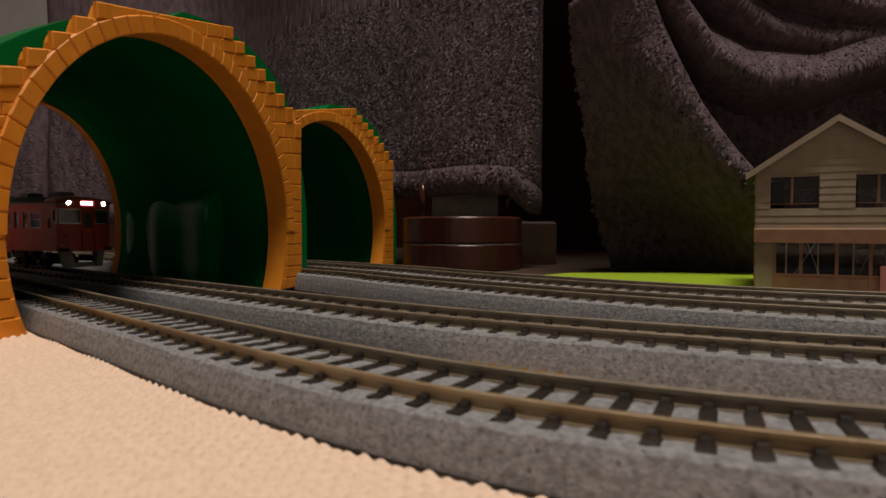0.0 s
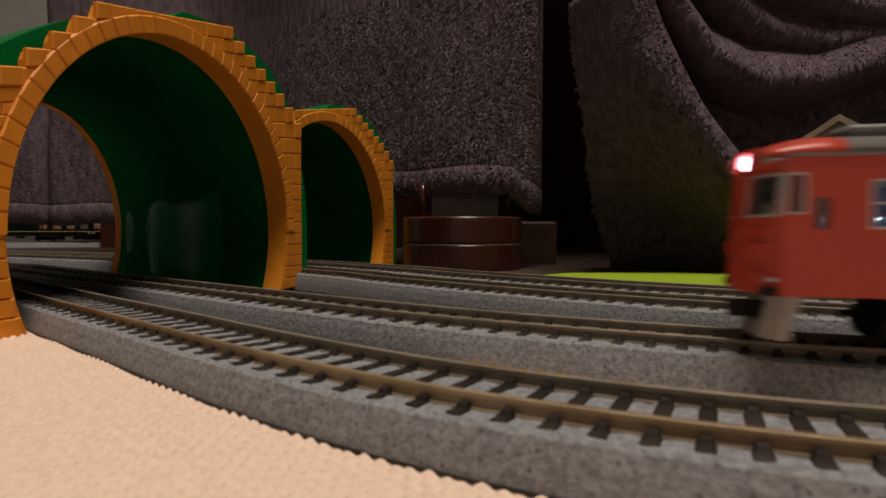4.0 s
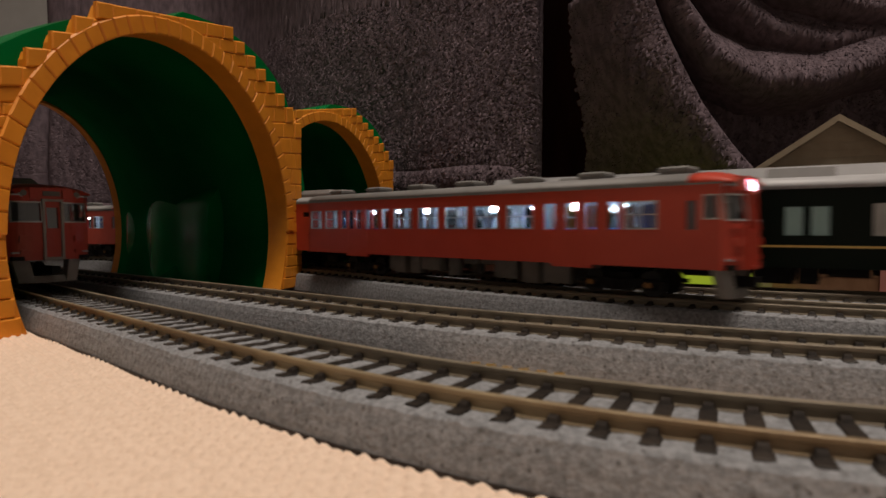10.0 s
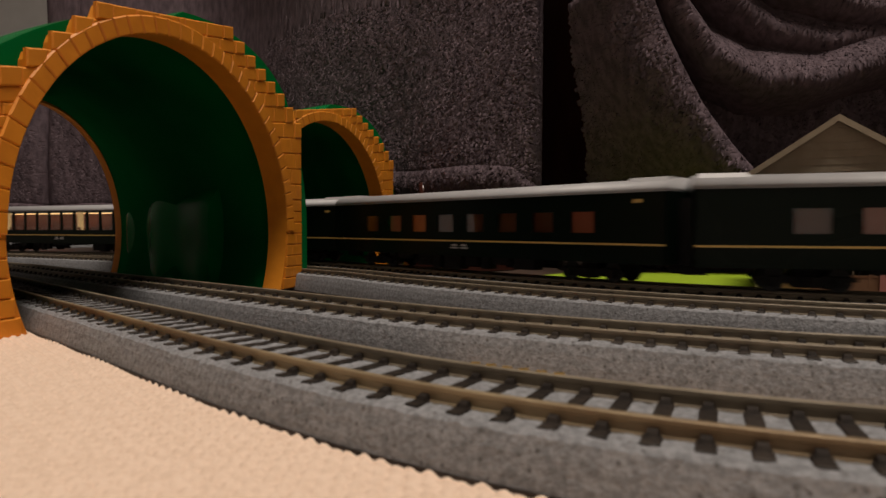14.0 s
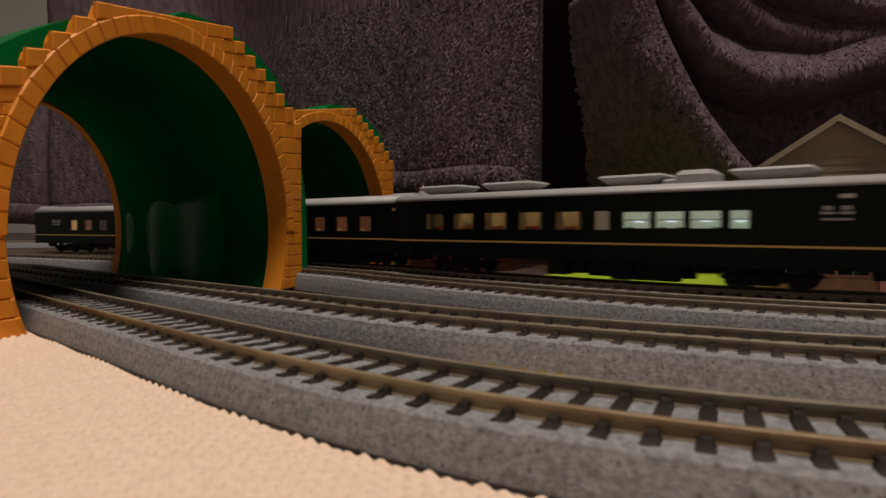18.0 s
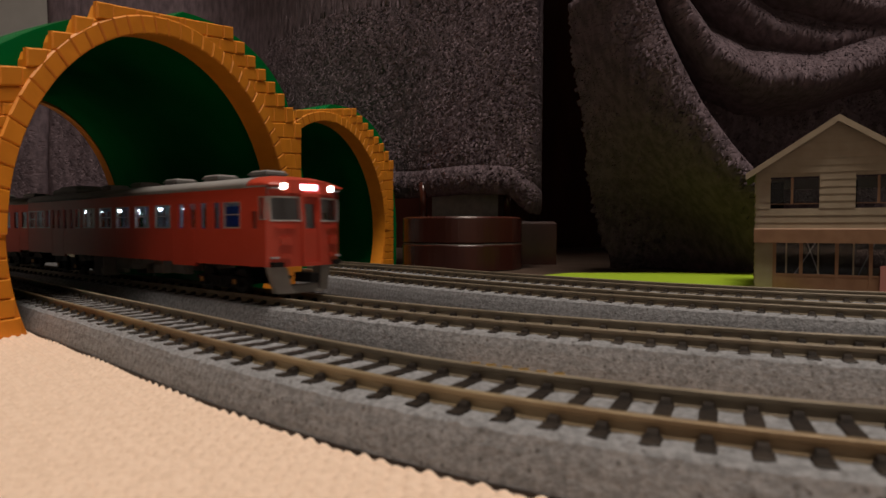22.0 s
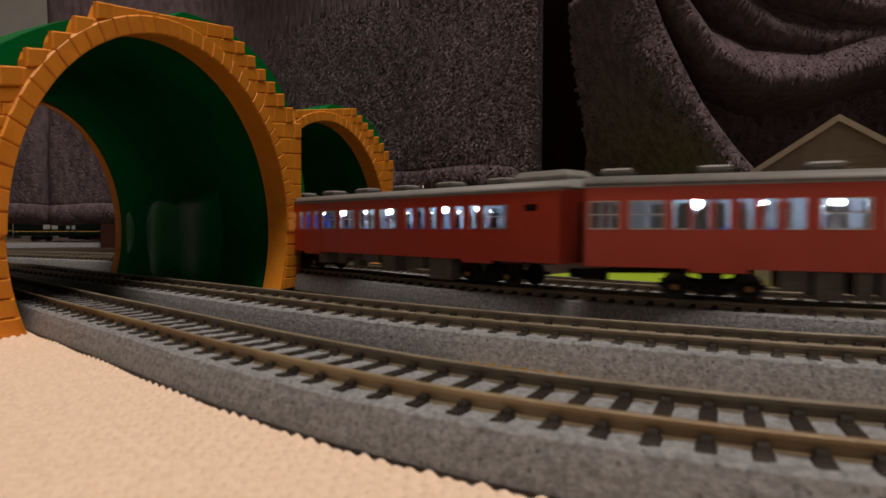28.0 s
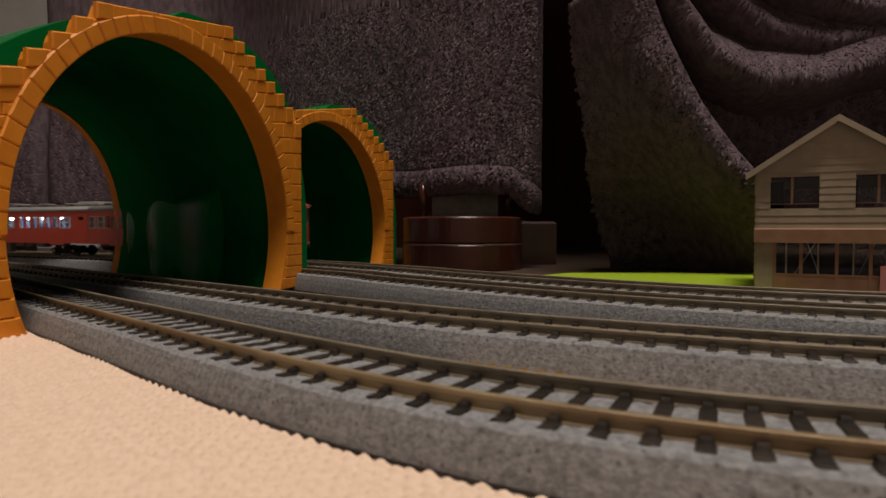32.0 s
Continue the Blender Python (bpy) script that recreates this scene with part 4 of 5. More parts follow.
    for s, lamp in ((1, lights[0]), (-1, lights[1])):
        if lamp is None:
            end = Shape()
            wall_cells(end, lambda y, z: (s * h, y, z), -half, half, RED_SILL, RED_GUTTER, [])
            end.box(*sorted((s * h, s * (h - 0.6))), -half, half, RED_SILL, RED_GUTTER)
            part("end_wall", end, RED, root)
            part("gangway", Shape().box(*sorted((s * h, s * (h + 1.4))), -3.2, 3.2, RED_SILL + 0.4, 20.5), BLACK, root)
            part("coupler", Shape().box(*sorted((s * (h - 4), s * (h + 1.6))), -1, 1, 3.2, 5.2), BLACK, root)
        else:
            cab_front(root, s, s * h, half, RED_SILL, RED_GUTTER, (lamp, "frame" if framed else ""))
    n = 7
    for i in range(n if vents else 0):
        x = x0 + 6 + (x1 - x0 - 12) * i / (n - 1)
        if unit and abs(x - unit) < 14:
            continue
        part("roof_vent", Shape().bar(x - 3.1, x + 3.1, -2.7, 2.7, 25.3, 27.6, 0.4).box(x - 3.4, x + 3.4, -3, 3, 26.6, 27.0), GREY_ROOF, root)
    if unit:
        g = Shape().rings([[(unit - 8.5, -5.2, 25.0), (unit + 8.5, -5.2, 25.0), (unit + 8.5, 5.2, 25.0), (unit - 8.5, 5.2, 25.0)],
                           [(unit - 8.5, -5.2, 26.8), (unit + 8.5, -5.2, 26.8), (unit + 8.5, 5.2, 26.8), (unit - 8.5, 5.2, 26.8)],
                           [(unit - 6.9, -4.2, 28.2), (unit + 6.9, -4.2, 28.2), (unit + 6.9, 4.2, 28.2), (unit - 6.9, 4.2, 28.2)]])
        part("cooling_unit", g, GREY_ROOF, root, "grey roof cooling unit", bevel=0.3)
    bogie(root, h - 25, caps=True)
    bogie(root, -h + 25, caps=True)
    underfloor(root, -h + 37, h - 37, UNDER_GREY, seed)
    # inside: floor, light guide with bright points, seats, end partitions
    if not dim:
        part("light_guide", Shape().box(-h + 13, h - 13, -1.4, 1.4, 22.2, 22.6), LED_SOFT, root, "white interior light bar")
    k = 0
    x = -h + 22
    while x < h - 18:
        r = (0.6, 0.25)[k % 2] if dim else (1.15, 0.55)[k % 2]
        bulb = Shape().rings([[(x + r * q * math.cos(a), 0.6 * r * p, 19.8 + 0.8 * r * q * math.sin(a)) for a in (math.pi * i / 6 for i in range(12))]
                              for p, q in ((-1, 0.3), (-0.7, 0.75), (0, 1), (0.7, 0.75), (1, 0.3))])
        part("lamp_point", bulb, LED_DIM if dim else LED, root, smooth=True)
        x += 12.75
        k += 1
    part("ceiling_panel", Shape().box(-h + 1, h - 1, -half + 0.7, half - 0.7, 22.7, 23.0), INTERIOR, root)
    part("cabin_floor", Shape().box(-h + 1, h - 1, -half + 0.7, half - 0.7, 8.4, 8.8), INTERIOR, root)
    for s in (-1, 1):
        if s < 0 and not cabs[1]:
            continue
        part("partition", Shape().box(s * (h - 11.5) - 0.3, s * (h - 11.5) + 0.3, -half + 0.7, half - 0.7, 8.8, 22.7), INTERIOR, root)
        part("cab_panel", Shape().box(*sorted((s * (h - 12.2), s * (h - 18.5))), -3.5, half - 0.9, 8.8, 19.4).box(*sorted((s * (h - 12.2), s * (h - 18.5))), -half + 0.9, -4.4, 8.8, 19.4), SEAT_BLUE, root, "bright blue interior panel")
    rng = random.Random(seed + 3)
    x = -h + 27
    while x < h - 24:
        for s in (-1, 1):
            part("seat", Shape().bar(x, x + 1.3, *sorted((s * 2.2, s * 8.2)), 8.8, 14.6 + rng.uniform(-0.2, 0.3), 0.3).bar(x + 1.3, x + 4.2, *sorted((s * 2.2, s * 8.2)), 8.8, 11.4, 0.3), SEAT_BLUE, root)
        x += 8.8
    return root


def windows_two_door(h, cooled):
    """The commuter type: a cab at +x, two wide doors; the cooled cars end in a big light and a vent."""
    W = []
    def at(d0, d1, kind, c=14.4, e=20.3):
        W.append((h - d1, h - d0, c, e, kind))
    at(3.0, 5.6, "cab", 16.6, 20.9)
    at(7.2, 9.2, "door", 14.4, 20.0)
    if cooled:
        at(13.2, 20.6, "big")
        for d in (21.8, 26.7, 31.0, 36.1):
            at(d, d + 3.0, "door")
        for k in range(4):
            at(41.5 + 10.5 * k, 49.4 + 10.5 * k, "big")
        for d in (84.4, 89.4, 94.5, 99.6, 104.6, 109.6):
            at(d, d + 3.4, "door")
        at(114.6, 122.6, "big")
        at(127.8, 131.6, "vent", 18.6, 20.2)
    else:
        at(15.0, 22.2, "big")
        for d in (23.4, 28.8, 33.9, 39.5):
            at(d, d + 3.0, "door")
        for k in range(5):
            at(45.6 + 10.4 * k, 53.5 + 10.4 * k, "big")
        at(97.4, 100.6, "small")
        for d in (102.0, 106.0, 110.2, 114.0):
            at(d, d + 2.7, "door")
        at(117.6, 120.6, "small")
        at(122.2, 129.0, "big")
        at(131.0, 137.2, "big")
    return W


def windows_twin(h):
    """The coupled pair: a cab at +x, four narrow lights at each door."""
    W = []
    def at(d0, d1, kind, c=14.6, e=20.3):
        W.append((h - d1, h - d0, c, e, kind))
    at(2.6, 4.4, "cab", 16.6, 20.9)
    at(5.6, 7.2, "door", 14.6, 18.2)
    at(11.4, 17.8, "big")
    for d in (19.4, 25.0, 29.6, 34.9):
        at(d, d + 2.6, "door")
    for k in range(5):
        at(41.0 + 10.9 * k, 48.8 + 10.9 * k, "big")
    at(95.0, 98.3, "small")
    for d in (100.1, 105.0, 109.9, 114.7):
        at(d, d + 2.5, "door")
    at(118.8, 121.5, "small")
    at(123.3, 130.0, "big")
    at(131.8, 137.4, "big")
    return W


def windows_one_man(h):
    """The country type: cabs at both ends, a door beside each."""
    W = []
    def at(d0, d1, kind, c=14.4, e=20.4):
        W.append((h - d1, h - d0, c, e, kind))
    at(1.9, 4.2, "cab", 16.6, 20.9)
    at(5.5, 7.1, "door", 13.8, 20.4)
    at(9.3, 13.1, "small")
    at(19.4, 22.0, "small")
    for k in range(6):
        at(22.9 + 9.9 * k, 30.5 + 9.9 * k, "big")
    at(85.0, 88.8, "small")
    at(91.8, 100.3, "big")
    at(104.7, 109.7, "vent", 19.0, 21.2)
    at(118.2, 123.4, "big")
    at(127.8, 129.8, "door", 14.4, 21.4)
    at(132.4, 134.6, "cab", 17.6, 21.8)
    return W


def green_car(length, windows, label, seed, lamp, kind="sleeper", emblem=None, name="sleeping_car"):
    """A dark green coach with a gold line and a silver roof."""
    root = thing(name, label, "railway coach", group="dark green night train")
    h, half, z0, z1 = length / 2, 9.7, 5.6, 23.6
    top = 24.2 if kind == "salon" else 23.6
    es = 0.5 if kind == "diner" else 0.68
    for s in (-1, 1):
        holes = [w[:4] for w in windows]
        body = part("side_wall", wall_skin(holes, -h, h, z0, top, s * half, 0.55), DARK_GREEN, root, "dark green side wall")
        part("lining", lining(holes, -h, h, z0, top, s * half, 0.55), WARM_PANEL, body, "brown inner lining")
        part("gold_line", Shape().box(-h + 0.3, h - 0.3, *sorted((s * half, s * (half + 0.07))), 10.25, 10.75), GOLD, body, "thin gold line")
        for w in windows:
            a, b, c, d = w[:4]
            part("pane", Shape().box(a, b, *sorted((s * (half - 0.42), s * (half - 0.32))), c, d), GLASS, body)
            mat = w[4] if len(w) > 4 else None
            if mat is not None:
                split = c + 0.86 * (d - c) if mat is WARM_LAMP else c - 0.3
                far = a + 0.5 * (b - a) if mat is SALON_LAMP else b + 0.4
                # Where its material glows, the curtain stands in for lamplight inside.
                part("curtain", Shape().box(a - 0.4, far, *sorted((s * (half - 2.2), s * (half - 1.8))), split, d + 0.3), mat, body)
                # Both blinds emit light of their own to imitate the lit compartment.
                if mat is WARM_LAMP:
                    part("blind", Shape().box(a - 0.4, a + 0.55 * (b - a), *sorted((s * (half - 3.0), s * (half - 2.6))), c - 0.3, d + 0.3), AMBER_GLOW, body, "amber blind glowing in place of lamplight")
                    part("blind", Shape().box(a + 0.75 * (b - a), b + 0.4, *sorted((s * (half - 3.0), s * (half - 2.6))), c - 0.3, d + 0.3), BROWN_GLOW, body, "brown blind glowing dimly in place of lamplight")
                if mat is BROWN_GLOW or mat is YELLOW_GLOW:
                    part("lamp_spot", Shape().box(a + 0.9, a + 1.9, *sorted((s * (half - 1.7), s * (half - 1.5))), c + 0.3, c + 0.9), YELLOW_GLOW, body)
            if mat is PALE_LIT:
                m = (c + d) / 2
                part("window_bar", Shape().box(a, b, *sorted((s * (half - 0.3), s * (half - 0.05))), m - 0.16, m + 0.16), SILVER_TRIM, body)
                part("lamp_spot", Shape().box((a + b) / 2 - 1.3, (a + b) / 2 + 1.1, *sorted((s * (half - 1.7), s * (half - 1.5))), m - 0.5, m - 0.1), LED_SOFT, body)
            if kind == "diner" and mat is None:
                for x0, x1 in ((a - 0.3, a + 1.5), (b - 1.5, b + 0.3)):
                    part("curtain", Shape().rings([[(x0, s * (half - 1.5), c - 0.3), (x1 if x0 < a else x0 + 0.9, s * (half - 1.5), c - 0.3), (x1, s * (half - 1.5), d + 0.3), (x0, s * (half - 1.5), d + 0.3)],
                                                   [(x0, s * (half - 1.2), c - 0.3), (x1 if x0 < a else x0 + 0.9, s * (half - 1.2), c - 0.3), (x1, s * (half - 1.2), d + 0.3), (x0, s * (half - 1.2), d + 0.3)]]), CREAM, body, "cream window curtain")
                part("lamp_shade", Shape().rod(((a + b) / 2, s * (half - 3), 13.6), ((a + b) / 2, s * (half - 3), 15.4), 1.3, 12, 0.8), SHADE_RED, body, "small red lamp shade")
        if kind == "van":
            for d0, d1, q0 in ((42.0, 36.2, 13.0), (34.6, 28.0, 13.0)):
                part("mark", Shape().box(h - d0, h - d1, *sorted((s * half, s * (half + 0.07))), q0, q0 + 7.0), PLOUGH_GREY, body, "large pale mark")
            for k in range(4):
                x = h - 30 - 26 * k
                part("louvre", Shape().rings([[(x - 7, s * 7.9, 25.7), (x + 7, s * 7.9, 25.7), (x + 7, s * 6.35, 28.6), (x - 7, s * 6.35, 28.6)],
                                              [(x - 7, s * 7.6, 25.6), (x + 7, s * 7.6, 25.6), (x + 7, s * 6.05, 28.5), (x - 7, s * 6.05, 28.5)]]), GREY_ROOF, root, "grey louvre panel")
        if emblem is not None:
            f = Shape()
            for q in (-3.4, 3.4):
                q *= es
                f.box(emblem + q - 2.6 * es, emblem + q + 2.6 * es, *sorted((s * half, s * (half + 0.06))), 17.6, 18.2).box(emblem + q - 1.8 * es, emblem + q + 1.8 * es, *sorted((s * half, s * (half + 0.06))), 18.5, 19.4)
            f.box(emblem - 5.6 * es, emblem + 5.6 * es, *sorted((s * half, s * (half + 0.06))), 16.3, 16.8)
            part("emblem", f, PLOUGH_GREY, body, "pale winged emblem")
        else:
            f = Shape()
            for q in (-2.2, 2.2):
                f.box(q - 1.7, q + 1.7, *sorted((s * half, s * (half + 0.06))), 8.0, 8.5).box(q - 1.2, q + 1.2, *sorted((s * half, s * (half + 0.06))), 8.8, 9.4)
            part("emblem", f, SILVER_TRIM, body, "small pale emblem under the gold line")
        part("end_lamp", Shape().box(h - 9, h - 6.4, *sorted((s * half, s * (half + 0.07))), 21.0, 21.9), GOLD if lamp is WARM_PANEL else SILVER_TRIM, body)
    part("floor_pan", Shape().box(-h + 0.6, h - 0.6, -half + 0.6, half - 0.6, z0, z0 + 1), BLACK, root)
    part("roof", roof_shape(-h, h, half + 0.15, top, 3.6 if kind != "diner" else 2.6), SILVER_ROOF, root, "silver-grey curved roof", smooth=True)
    for s in (-1, 1):
        part("end_wall", Shape().box(*sorted((s * h, s * (h - 0.6))), -half, half, z0, top), DARK_GREEN, root)
        part("gangway", Shape().box(*sorted((s * h, s * (h + 1.4))), -3.4, 3.4, z0, 22), BLACK, root)
        part("coupler", Shape().box(*sorted((s * (h - 4), s * (h + 1.6))), -1, 1, 3.2, 5.2), BLACK, root)
        if kind in ("sleeper", "salon"):
            part("roof_unit", Shape().rings([[(s * (h - 0.6), -9.0, 24.9), (s * (h - 13), -9.0, 24.9), (s * (h - 13), 9.0, 24.9), (s * (h - 0.6), 9.0, 24.9)],
                                             [(s * (h - 1.0), -6.6, 27.4), (s * (h - 11.5), -6.6, 27.4), (s * (h - 11.5), 6.6, 27.4), (s * (h - 1.0), 6.6, 27.4)]]), SILVER_ROOF, root, "raised roof unit")
    if kind == "van":
        part("roof_unit", Shape().rings([[(-h + 5, -8.0, 25.0), (h - 14, -8.0, 25.0), (h - 14, 8.0, 25.0), (-h + 5, 8.0, 25.0)],
                                         [(-h + 6, -6.0, 29.0), (h - 16, -6.0, 29.0), (h - 16, 6.0, 29.0), (-h + 6, 6.0, 29.0)]]), SILVER_ROOF, root, "long raised silver roof unit")
    if kind == "diner":
        for x in (-54, -27, 13, 47):
            part("roof_unit", Shape().rings([[(x - 5.5, -4, 25.9), (x + 5.5, -4, 25.9), (x + 5.5, 4, 25.9), (x - 5.5, 4, 25.9)],
                                             [(x - 8.8, -5.8, 28.3), (x + 8.8, -5.8, 28.3), (x + 8.8, 5.8, 28.3), (x - 8.8, 5.8, 28.3)],
                                             [(x - 8.2, -5.2, 28.9), (x + 8.2, -5.2, 28.9), (x + 8.2, 5.2, 28.9), (x - 8.2, 5.2, 28.9)]]), SILVER_ROOF, root, "flared grey cooling unit")
        part("roof_tank", Shape().bar(25, 34, -4.5, 4.5, 25.6, 29.4, 1.2).bar(21.4, 25, -3.5, 3.5, 25.6, 27.4, 0.5), SILVER_ROOF, root, "rounded grey roof tank")
        part("roof_knob", Shape().rod((-65, -2, 25.6), (-65, -2, 27.6), 1.8, 14, 1.2), SILVER_ROOF, root)
    bogie(root, h - 24)
    bogie(root, -h + 24)
    underfloor(root, -h + 36, h - 36, BLACK, seed)
    part("cabin_floor", Shape().box(-h + 1, h - 1, -half + 0.7, half - 0.7, 8.4, 8.8), WARM_PANEL, root)
    part("ceiling_panel", Shape().box(-h + 1, h - 1, -half + 0.7, half - 0.7, top - 0.9, top - 0.6), INTERIOR if kind != "sleeper" else WARM_PANEL, root)
    part("corridor_wall", Shape().box(-h + 8, h - 8, 1.0, 1.4, 8.8, top - 0.9), CREAM if kind == "diner" else WARM_PANEL, root)
    if lamp is not WARM_PANEL:
        part("lamp_bar", Shape().box(-h + 14, h - 14, -4.0, -2.6, top - 1.5, top - 1.0), lamp, root, "lit lamp bar")
    if kind in ("diner", "salon"):
        x = -h + 20
        while x < h - 30:
            part("table", Shape().box(x, x + 4, -8.2, -3.8, 12.0, 12.4).box(x + 1.7, x + 2.3, -6.2, -5.6, 8.8, 12), INTERIOR, root)
            part("seat", Shape().bar(x - 3.6, x - 1.2, -8, -4, 8.8, 15.2, 0.4).bar(x + 5.2, x + 7.6, -8, -4, 8.8, 15.2, 0.4), WARM_PANEL, root)
            x += 13.5
    return root


def sleeper_windows(h, k):
    """Eight compartments; the coaches differ in how they are lit."""
    G, R, B, D, Y = WARM_LAMP, RED_GLOW, BROWN_GLOW, WARM_PANEL, YELLOW_GLOW
    lit = {0: "DDDDDDDD", 1: "GGGDGGGG", 2: "GGGDGGGG", 3: "RDDRRDRD", 4: "RDDDDRRD", 5: "DRDDRDDD", 8: "BBBBBBBD", 9: "YBBYDBYB"}[k]
    kind = {"G": G, "R": R, "B": B, "D": D, "Y": Y}
    return [(h - 27.7 - 13.3 * i, h - 20.3 - 13.3 * i, 13.4, 19.0, kind[c]) for i, c in enumerate(lit)]


def locomotive():
    root = thing("locomotive", "dark green electric locomotive with yellow lines and lit headlamps", "locomotive", group="dark green night train")
    h, half, z0, z1 = 60.0, 9.6, 6.0, 23.0
    for s in (-1, 1):
        holes = [(h - 9, h - 5.5, 15.5, 20), (-h + 5.5, -h + 9, 15.5, 20), (-20, -14, 16.5, 19.5), (-3, 3, 16.5, 19.5), (14, 20, 16.5, 19.5)]
        body = part("side_wall", wall_skin(holes, -h, h, z0, z1, s * half, 0.55), DARK_GREEN, root)
        part("gold_line", Shape().box(-h + 0.3, h - 0.3, *sorted((s * half, s * (half + 0.07))), 11.0, 11.6), GOLD, body)
        part("side_plate", Shape().box(-5, 5, *sorted((s * half, s * (half + 0.1))), 13.0, 15.2), SILVER_TRIM, body)
        for a, b, c, d in holes:
            part("pane", Shape().box(a, b, *sorted((s * (half - 0.42), s * (half - 0.32))), c, d), GLASS, body)
    part("floor_pan", Shape().box(-h + 0.6, h - 0.6, -half + 0.6, half - 0.6, z0, z0 + 1), BLACK, root)
    part("roof", roof_shape(-h, h, half + 0.1, z1, 2.8, dome0=0.5, dome1=0.5), UNDER_GREY, root, smooth=True)
    for s in (-1, 1):
        g = Shape()
        wall_cells(g, lambda y, z: (s * h, y, z), -half, half, z0, z1, [(-8, -1.0, 16.4, 20.6), (1.0, 8, 16.4, 20.6)])
        front = part("cab_front", g, DARK_GREEN, root)
        for a, b in ((-8, -1), (1, 8)):
            f = Shape()
            for y0, y1, q0, q1 in ((a, b, 16.0, 16.5), (a, b, 20.5, 21.0), (a - 0.4, a, 16, 21), (b, b + 0.4, 16, 21)):
                f.box(*sorted((s * h, s * (h + 0.3))), y0, y1, q0, q1)
            part("windscreen_frame", f, GOLD, front, "yellow windscreen frame")
            part("windscreen", Shape().box(*sorted((s * (h - 0.5), s * (h - 0.3))), a, b, 16.4, 20.6), GLASS, front)
        for y in (-2.3, 2.3):
            part("headlight", Shape().rod((s * (h - 0.6), y, 22.6), (s * (h + 0.5), y, 22.6), 0.9, 16), HEADLIGHT if s > 0 else UNDER_GREY, front)
        part("round_plate", Shape().rod((s * h, 0, 12.2), (s * (h + 0.4), 0, 12.2), 2.6, 24), PINK, front, "round pale pink head plate")
        part("gold_line", Shape().box(*sorted((s * h, s * (h + 0.12))), -half, half, 14.4, 15.0).box(*sorted((s * h, s * (h + 0.12))), -half, half, 9.4, 9.8), GOLD, front)
        part("buffer_beam", Shape().box(*sorted((s * (h - 3), s * (h + 0.6))), -7.5, 7.5, 3.0, 6.0), UNDER_GREY, root)
        part("coupler", Shape().box(*sorted((s * (h - 3), s * (h + 2.6))), -1, 1, 3.2, 5.2), BLACK, root)
    for x in (-40, 0, 40):
        bogie(root, x)
    for x in (-30, 30):
        part("pantograph", Shape().box(x - 6, x + 6, -5, 5, 25.6, 26.2).rod((x - 5, -4, 26.2), (x + 5, -2, 27.6), 0.3, 6).rod((x - 5, 4, 26.2), (x + 5, 2, 27.6), 0.3, 6)
             .rod((x - 3, -6, 27.8), (x - 3, 6, 27.8), 0.35, 6), SILVER_TRIM, root)
    return root


# ---- the trains, each a list of cars from its leading end
CAR = 138.4
HC = CAR / 2


def two_door(front, label, seed, unit=0.0, dim=False):
    """front: the lamps of the cab at +x; dim: the coupled pair with few lamps."""
    windows = windows_twin(HC) if dim else windows_two_door(HC, unit != 0)
    return red_car(CAR, windows, (front, None), label, seed, unit=unit, dim=dim, doors=[(HC - 40.4, HC - 29.8), (HC - 117.6, HC - 107)])


def one_man(a, b, label, seed, unit=0.0):
    return red_car(CAR, windows_one_man(HC), (a, b), label, seed, unit=unit, framed=True, doors=[(HC - 12.4, HC - 7.6), (-HC + 7.6, -HC + 12.4)])


# (car, turned about, pitch)
LABEL_R = "vermilion model railcar with lit windows"
TRAIN_SECOND = [(two_door("head", LABEL_R + ", headlights on", 11, -48.5, True), False), (two_door("tail", LABEL_R + ", red lamp at its cab end", 12, 0.0, True), True)]
TRAIN_FRONT = [(one_man("off", "tail", "vermilion model railcar with cabs at both ends and blue inner panels", 13, -42.0), False),
               (one_man("off", "off", "vermilion model railcar with cabs at both ends, lamps unlit", 14, -42.0), False)]
TRAIN_THIRD = [(two_door("off", LABEL_R + ", leading its train", 15, -59.5), False), (two_door("tail", LABEL_R + ", coupled cab to cab", 16), True),
               (two_door("off", LABEL_R + ", coupled behind another", 17, -59.5), False), (two_door("tail", LABEL_R + ", red lamps at the rear", 18), True)]
GC = 141.4
GH = GC / 2


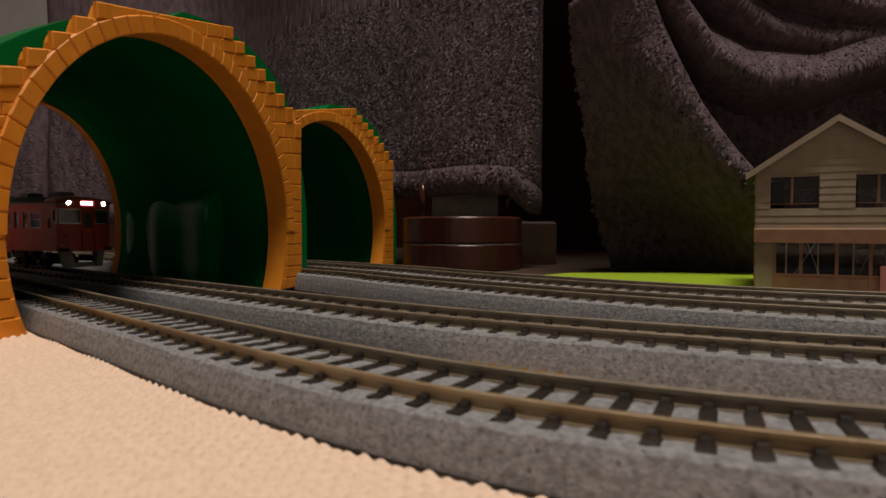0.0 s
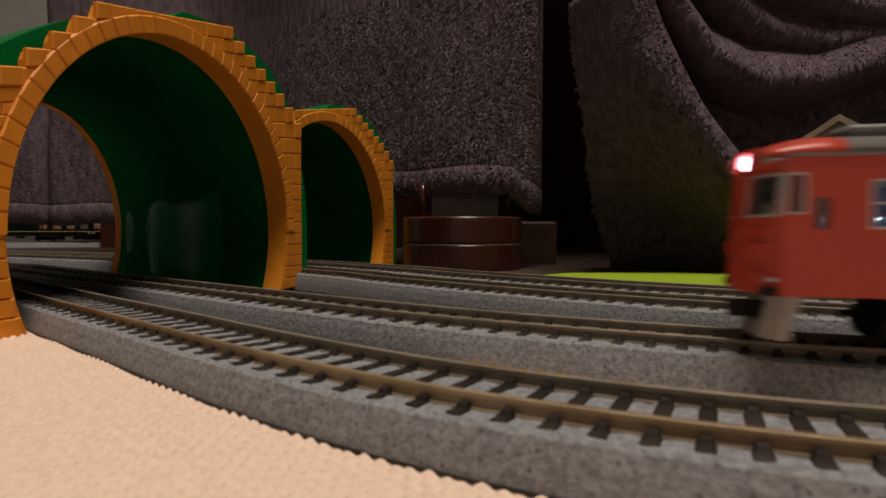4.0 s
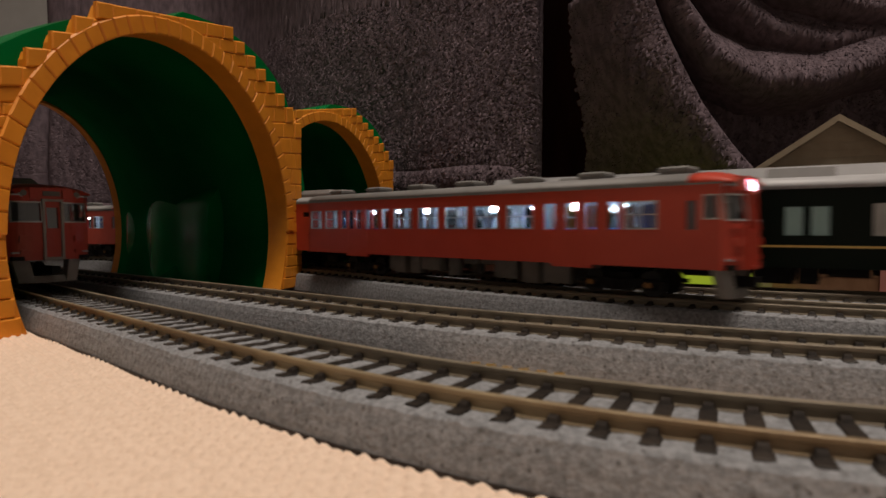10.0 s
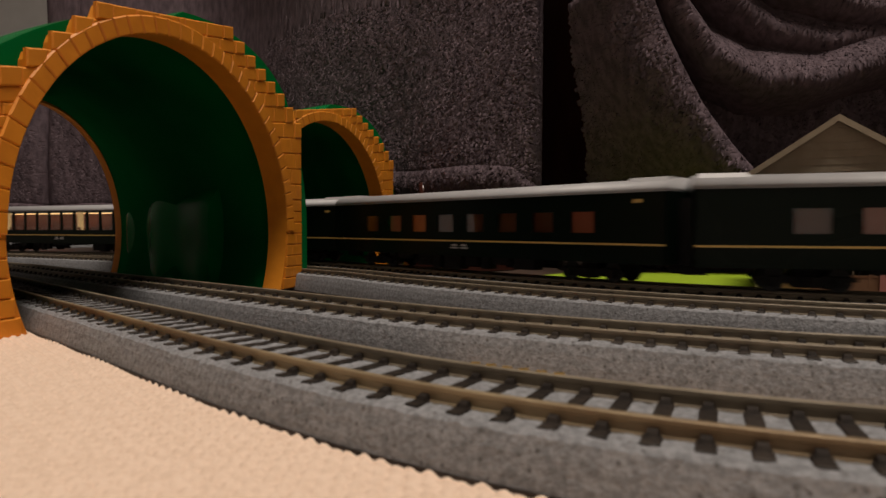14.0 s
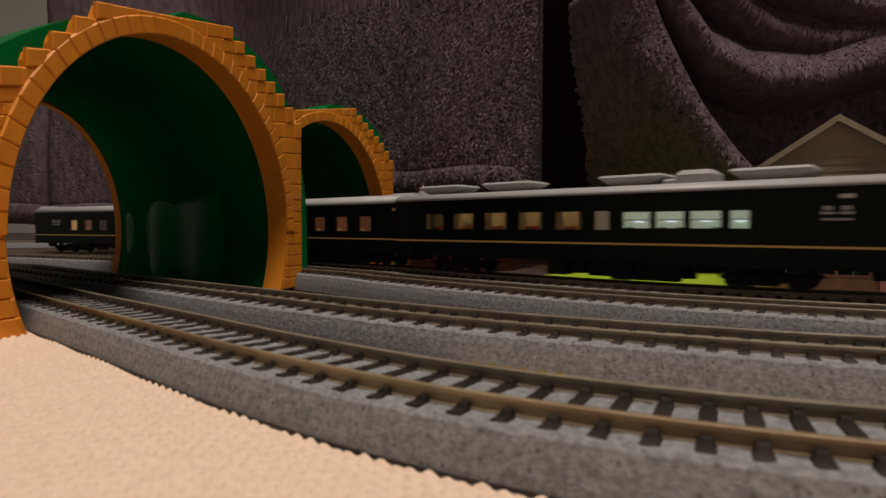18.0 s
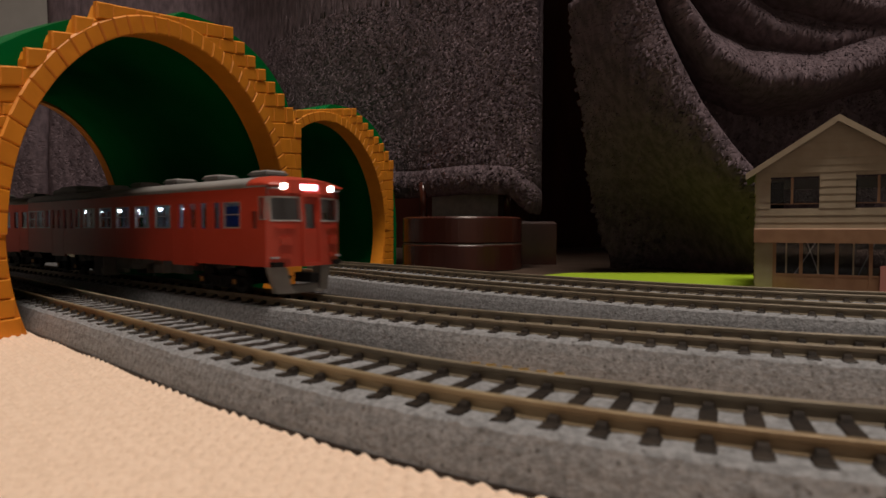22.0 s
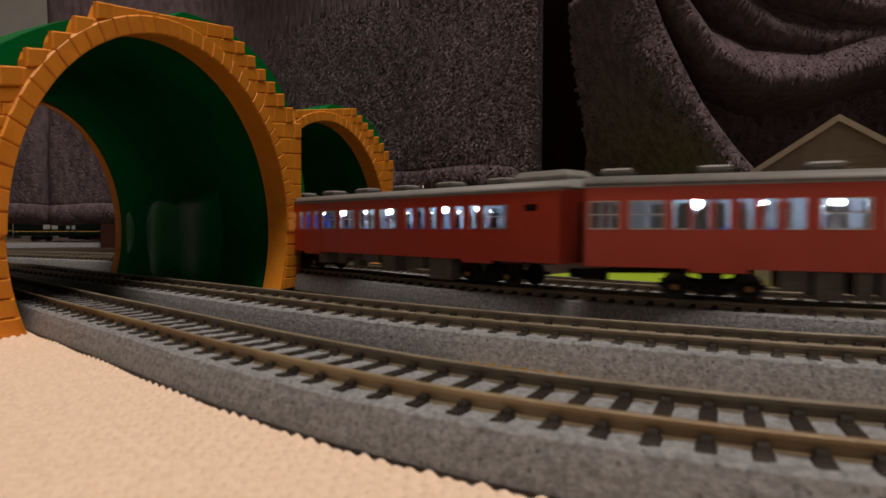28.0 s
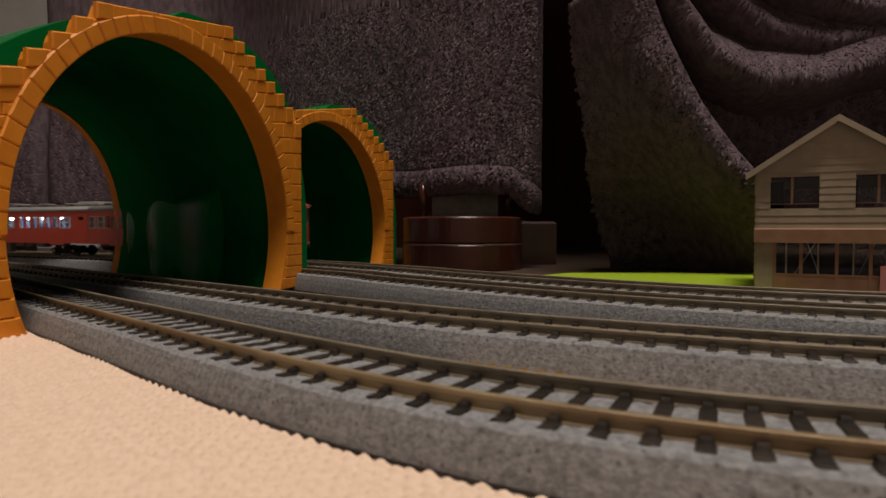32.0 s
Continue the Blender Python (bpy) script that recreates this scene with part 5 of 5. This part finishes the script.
def coach(k):
    lab = "dark green sleeping coach with gold line and dim warm windows"
    if k == 0:
        return green_car(GC, [(GH - b, GH - a, 13, 19.5, PALE_DIM) for a, b in ((50.0, 53.6), (55.2, 58.8), (84.0, 87.4), (88.8, 92.2))], "dark green power van with pale marks and silver roof", 30, WARM_PANEL, kind="van", emblem=-GH + 26, name="power_van")
    if k == 6:
        w = [(-GH + 21.9 + 10.3 * i, -GH + 30.4 + 10.3 * i, 13.4, 23.8, SALON_LAMP if i in (0, 6) else None) for i in range(9)]
        return green_car(GC, w, "dark green lounge coach with tall warm-lit windows", 36, SALON_BAR, kind="salon", name="lounge_coach")
    if k == 7:
        w = [(a, b, 14.6, 18.8, PALE_LIT) for a, b in ((39.8, 44.0), (30.6, 37.8), (21.9, 29.1), (13.2, 20.6))]
        w += [(5.2, 9.5, 14.2, 19.2, PALE_DIM)] + [(-6.8 - 12.5 * i, 1.2 - 12.5 * i, 14.2, 19.2, None) for i in range(5)]
        return green_car(GC, w, "dark green dining coach with bright windows and flared roof units", 37, DINER_LAMP, kind="diner", emblem=GH - 9.5, name="dining_coach")
    if k == 9:
        return green_car(GC, sleeper_windows(GH, 9)[:7], "dark green tail coach with gold emblem, silver roof and dim windows", 39, WARM_PANEL, emblem=-GH + 21.5, name="tail_coach")
    return green_car(GC, sleeper_windows(GH, k), lab, 30 + k, WARM_PANEL)


TRAIN_FOURTH = [(locomotive(), False)] + [(coach(k), False) for k in range(10)]



# ---- how the trains run: (seconds, way of the leading end in millimetres), the way grows round the loop
def between(table, t):
    ts, ss = [r[0] for r in table], [r[1] for r in table]
    n = len(ts)
    if t <= ts[0]:
        return ss[0]
    for i in range(n - 1):
        if t <= ts[i + 1]:
            slope = lambda k: (ss[k + 1] - ss[k]) / (ts[k + 1] - ts[k])
            def tangent(k):
                if k == 0:
                    return slope(0)
                if k == n - 1:
                    return slope(n - 2)
                a, b = slope(k - 1), slope(k)
                return 0 if a * b <= 0 else 2 * a * b / (a + b)
            d = ts[i + 1] - ts[i]
            u = (t - ts[i]) / d
            return ((2 * u ** 3 - 3 * u * u + 1) * ss[i] + (u ** 3 - 2 * u * u + u) * d * tangent(i)
                    + (-2 * u ** 3 + 3 * u * u) * ss[i + 1] + (u ** 3 - u * u) * d * tangent(i + 1))
    return ss[-1]


def steady(ends):
    """Rows for stretches run at an even speed: (seconds, a, v) at the start and the end of each, the way being a + v t."""
    rows = []
    for (t0, a, v), (t1, _, _) in zip(ends[::2], ends[1::2]):
        rows += [(t, a + v * t) for t in (t0, t0 + 0.3, (t0 + t1) / 2, t1 - 0.3, t1)]
    return rows


def run(train, track_name, table, way, pitches, wheelbase):
    """Keys every car of a train; way is +1 where it runs with growing s, -1 against it."""
    loop = TRACK[track_name]
    step = 0.2
    times = [round(i * step, 3) for i in range(int(32 / step) + 1)]
    for (car, turned), back in zip(train, pitches):
        rows = []
        for t in times:
            c = between(table, t) - way * back
            x0, y0, _ = loop.at(c - way * wheelbase)
            x1, y1, _ = loop.at(c + way * wheelbase)
            h = math.atan2(y1 - y0, x1 - x0) + (math.pi if turned else 0.0)
            rows.append((t, mm((x0 + x1) / 2, (y0 + y1) / 2, RAIL_TOP, h)))
        walk(car, rows)


def motions():
    second, front, third = (TRACK[k].length for k in ("second", "front", "third"))
    run(TRAIN_SECOND, "second", steady([(0, 56.3, 122.4), (4.2, 56.3, 122.4), (20.4, second - 2467.7, 120.6), (24.6, second - 2467.7, 120.6)]) + [(32, second + 1250)],
        1, [70, 210], 44)
    run(TRAIN_FRONT, "front", [(0, 1290)] + steady([(6.9, 1334.8, -155.4), (9.6, 1334.8, -155.4)]) + [(10.3, 1334.8 - 155.4 * 10.3 - 18)] + steady([(23.0, 3804.9 - front, -154.5), (25.6, 3804.9 - front, -154.5)]) + [(26.3, 3804.9 - front - 154.5 * 26.3 - 18)] + [(32, -front - 850)],
        -1, [70, 214], 50)
    run(TRAIN_THIRD, "third", [(0, 1130)] + steady([(5.4, 1135.0, -131.3), (12.6, 1135.0, -131.3), (26.9, 3931.0 - third, -133.0), (31.0, 3931.0 - third, -133.0)]) + [(32, 3931.0 - third - 133.0 * 32 - 22)],
        -1, [70, 210, 352, 490], 44)
    # the night train: an even speed, and by how much it runs late or early
    v, late = 119.4, [(0, -62), (3.4, -62), (5.5, -62), (6, -58), (7, -47), (8.5, -22), (10, -6), (11, 1), (12, -2), (13, 0), (14, 4), (15.5, 1), (17, -3),
                      (18, -5), (19, -5), (20, -1), (21, 5), (22.6, 6), (24.6, 0)]
    run(TRAIN_FOURTH, "fourth", [(t, -611 + v * t + e) for t, e in late] + [(32, 2460)], 1, [62] + [126 + 71 + 142 * k for k in range(10)], 45)


motions()
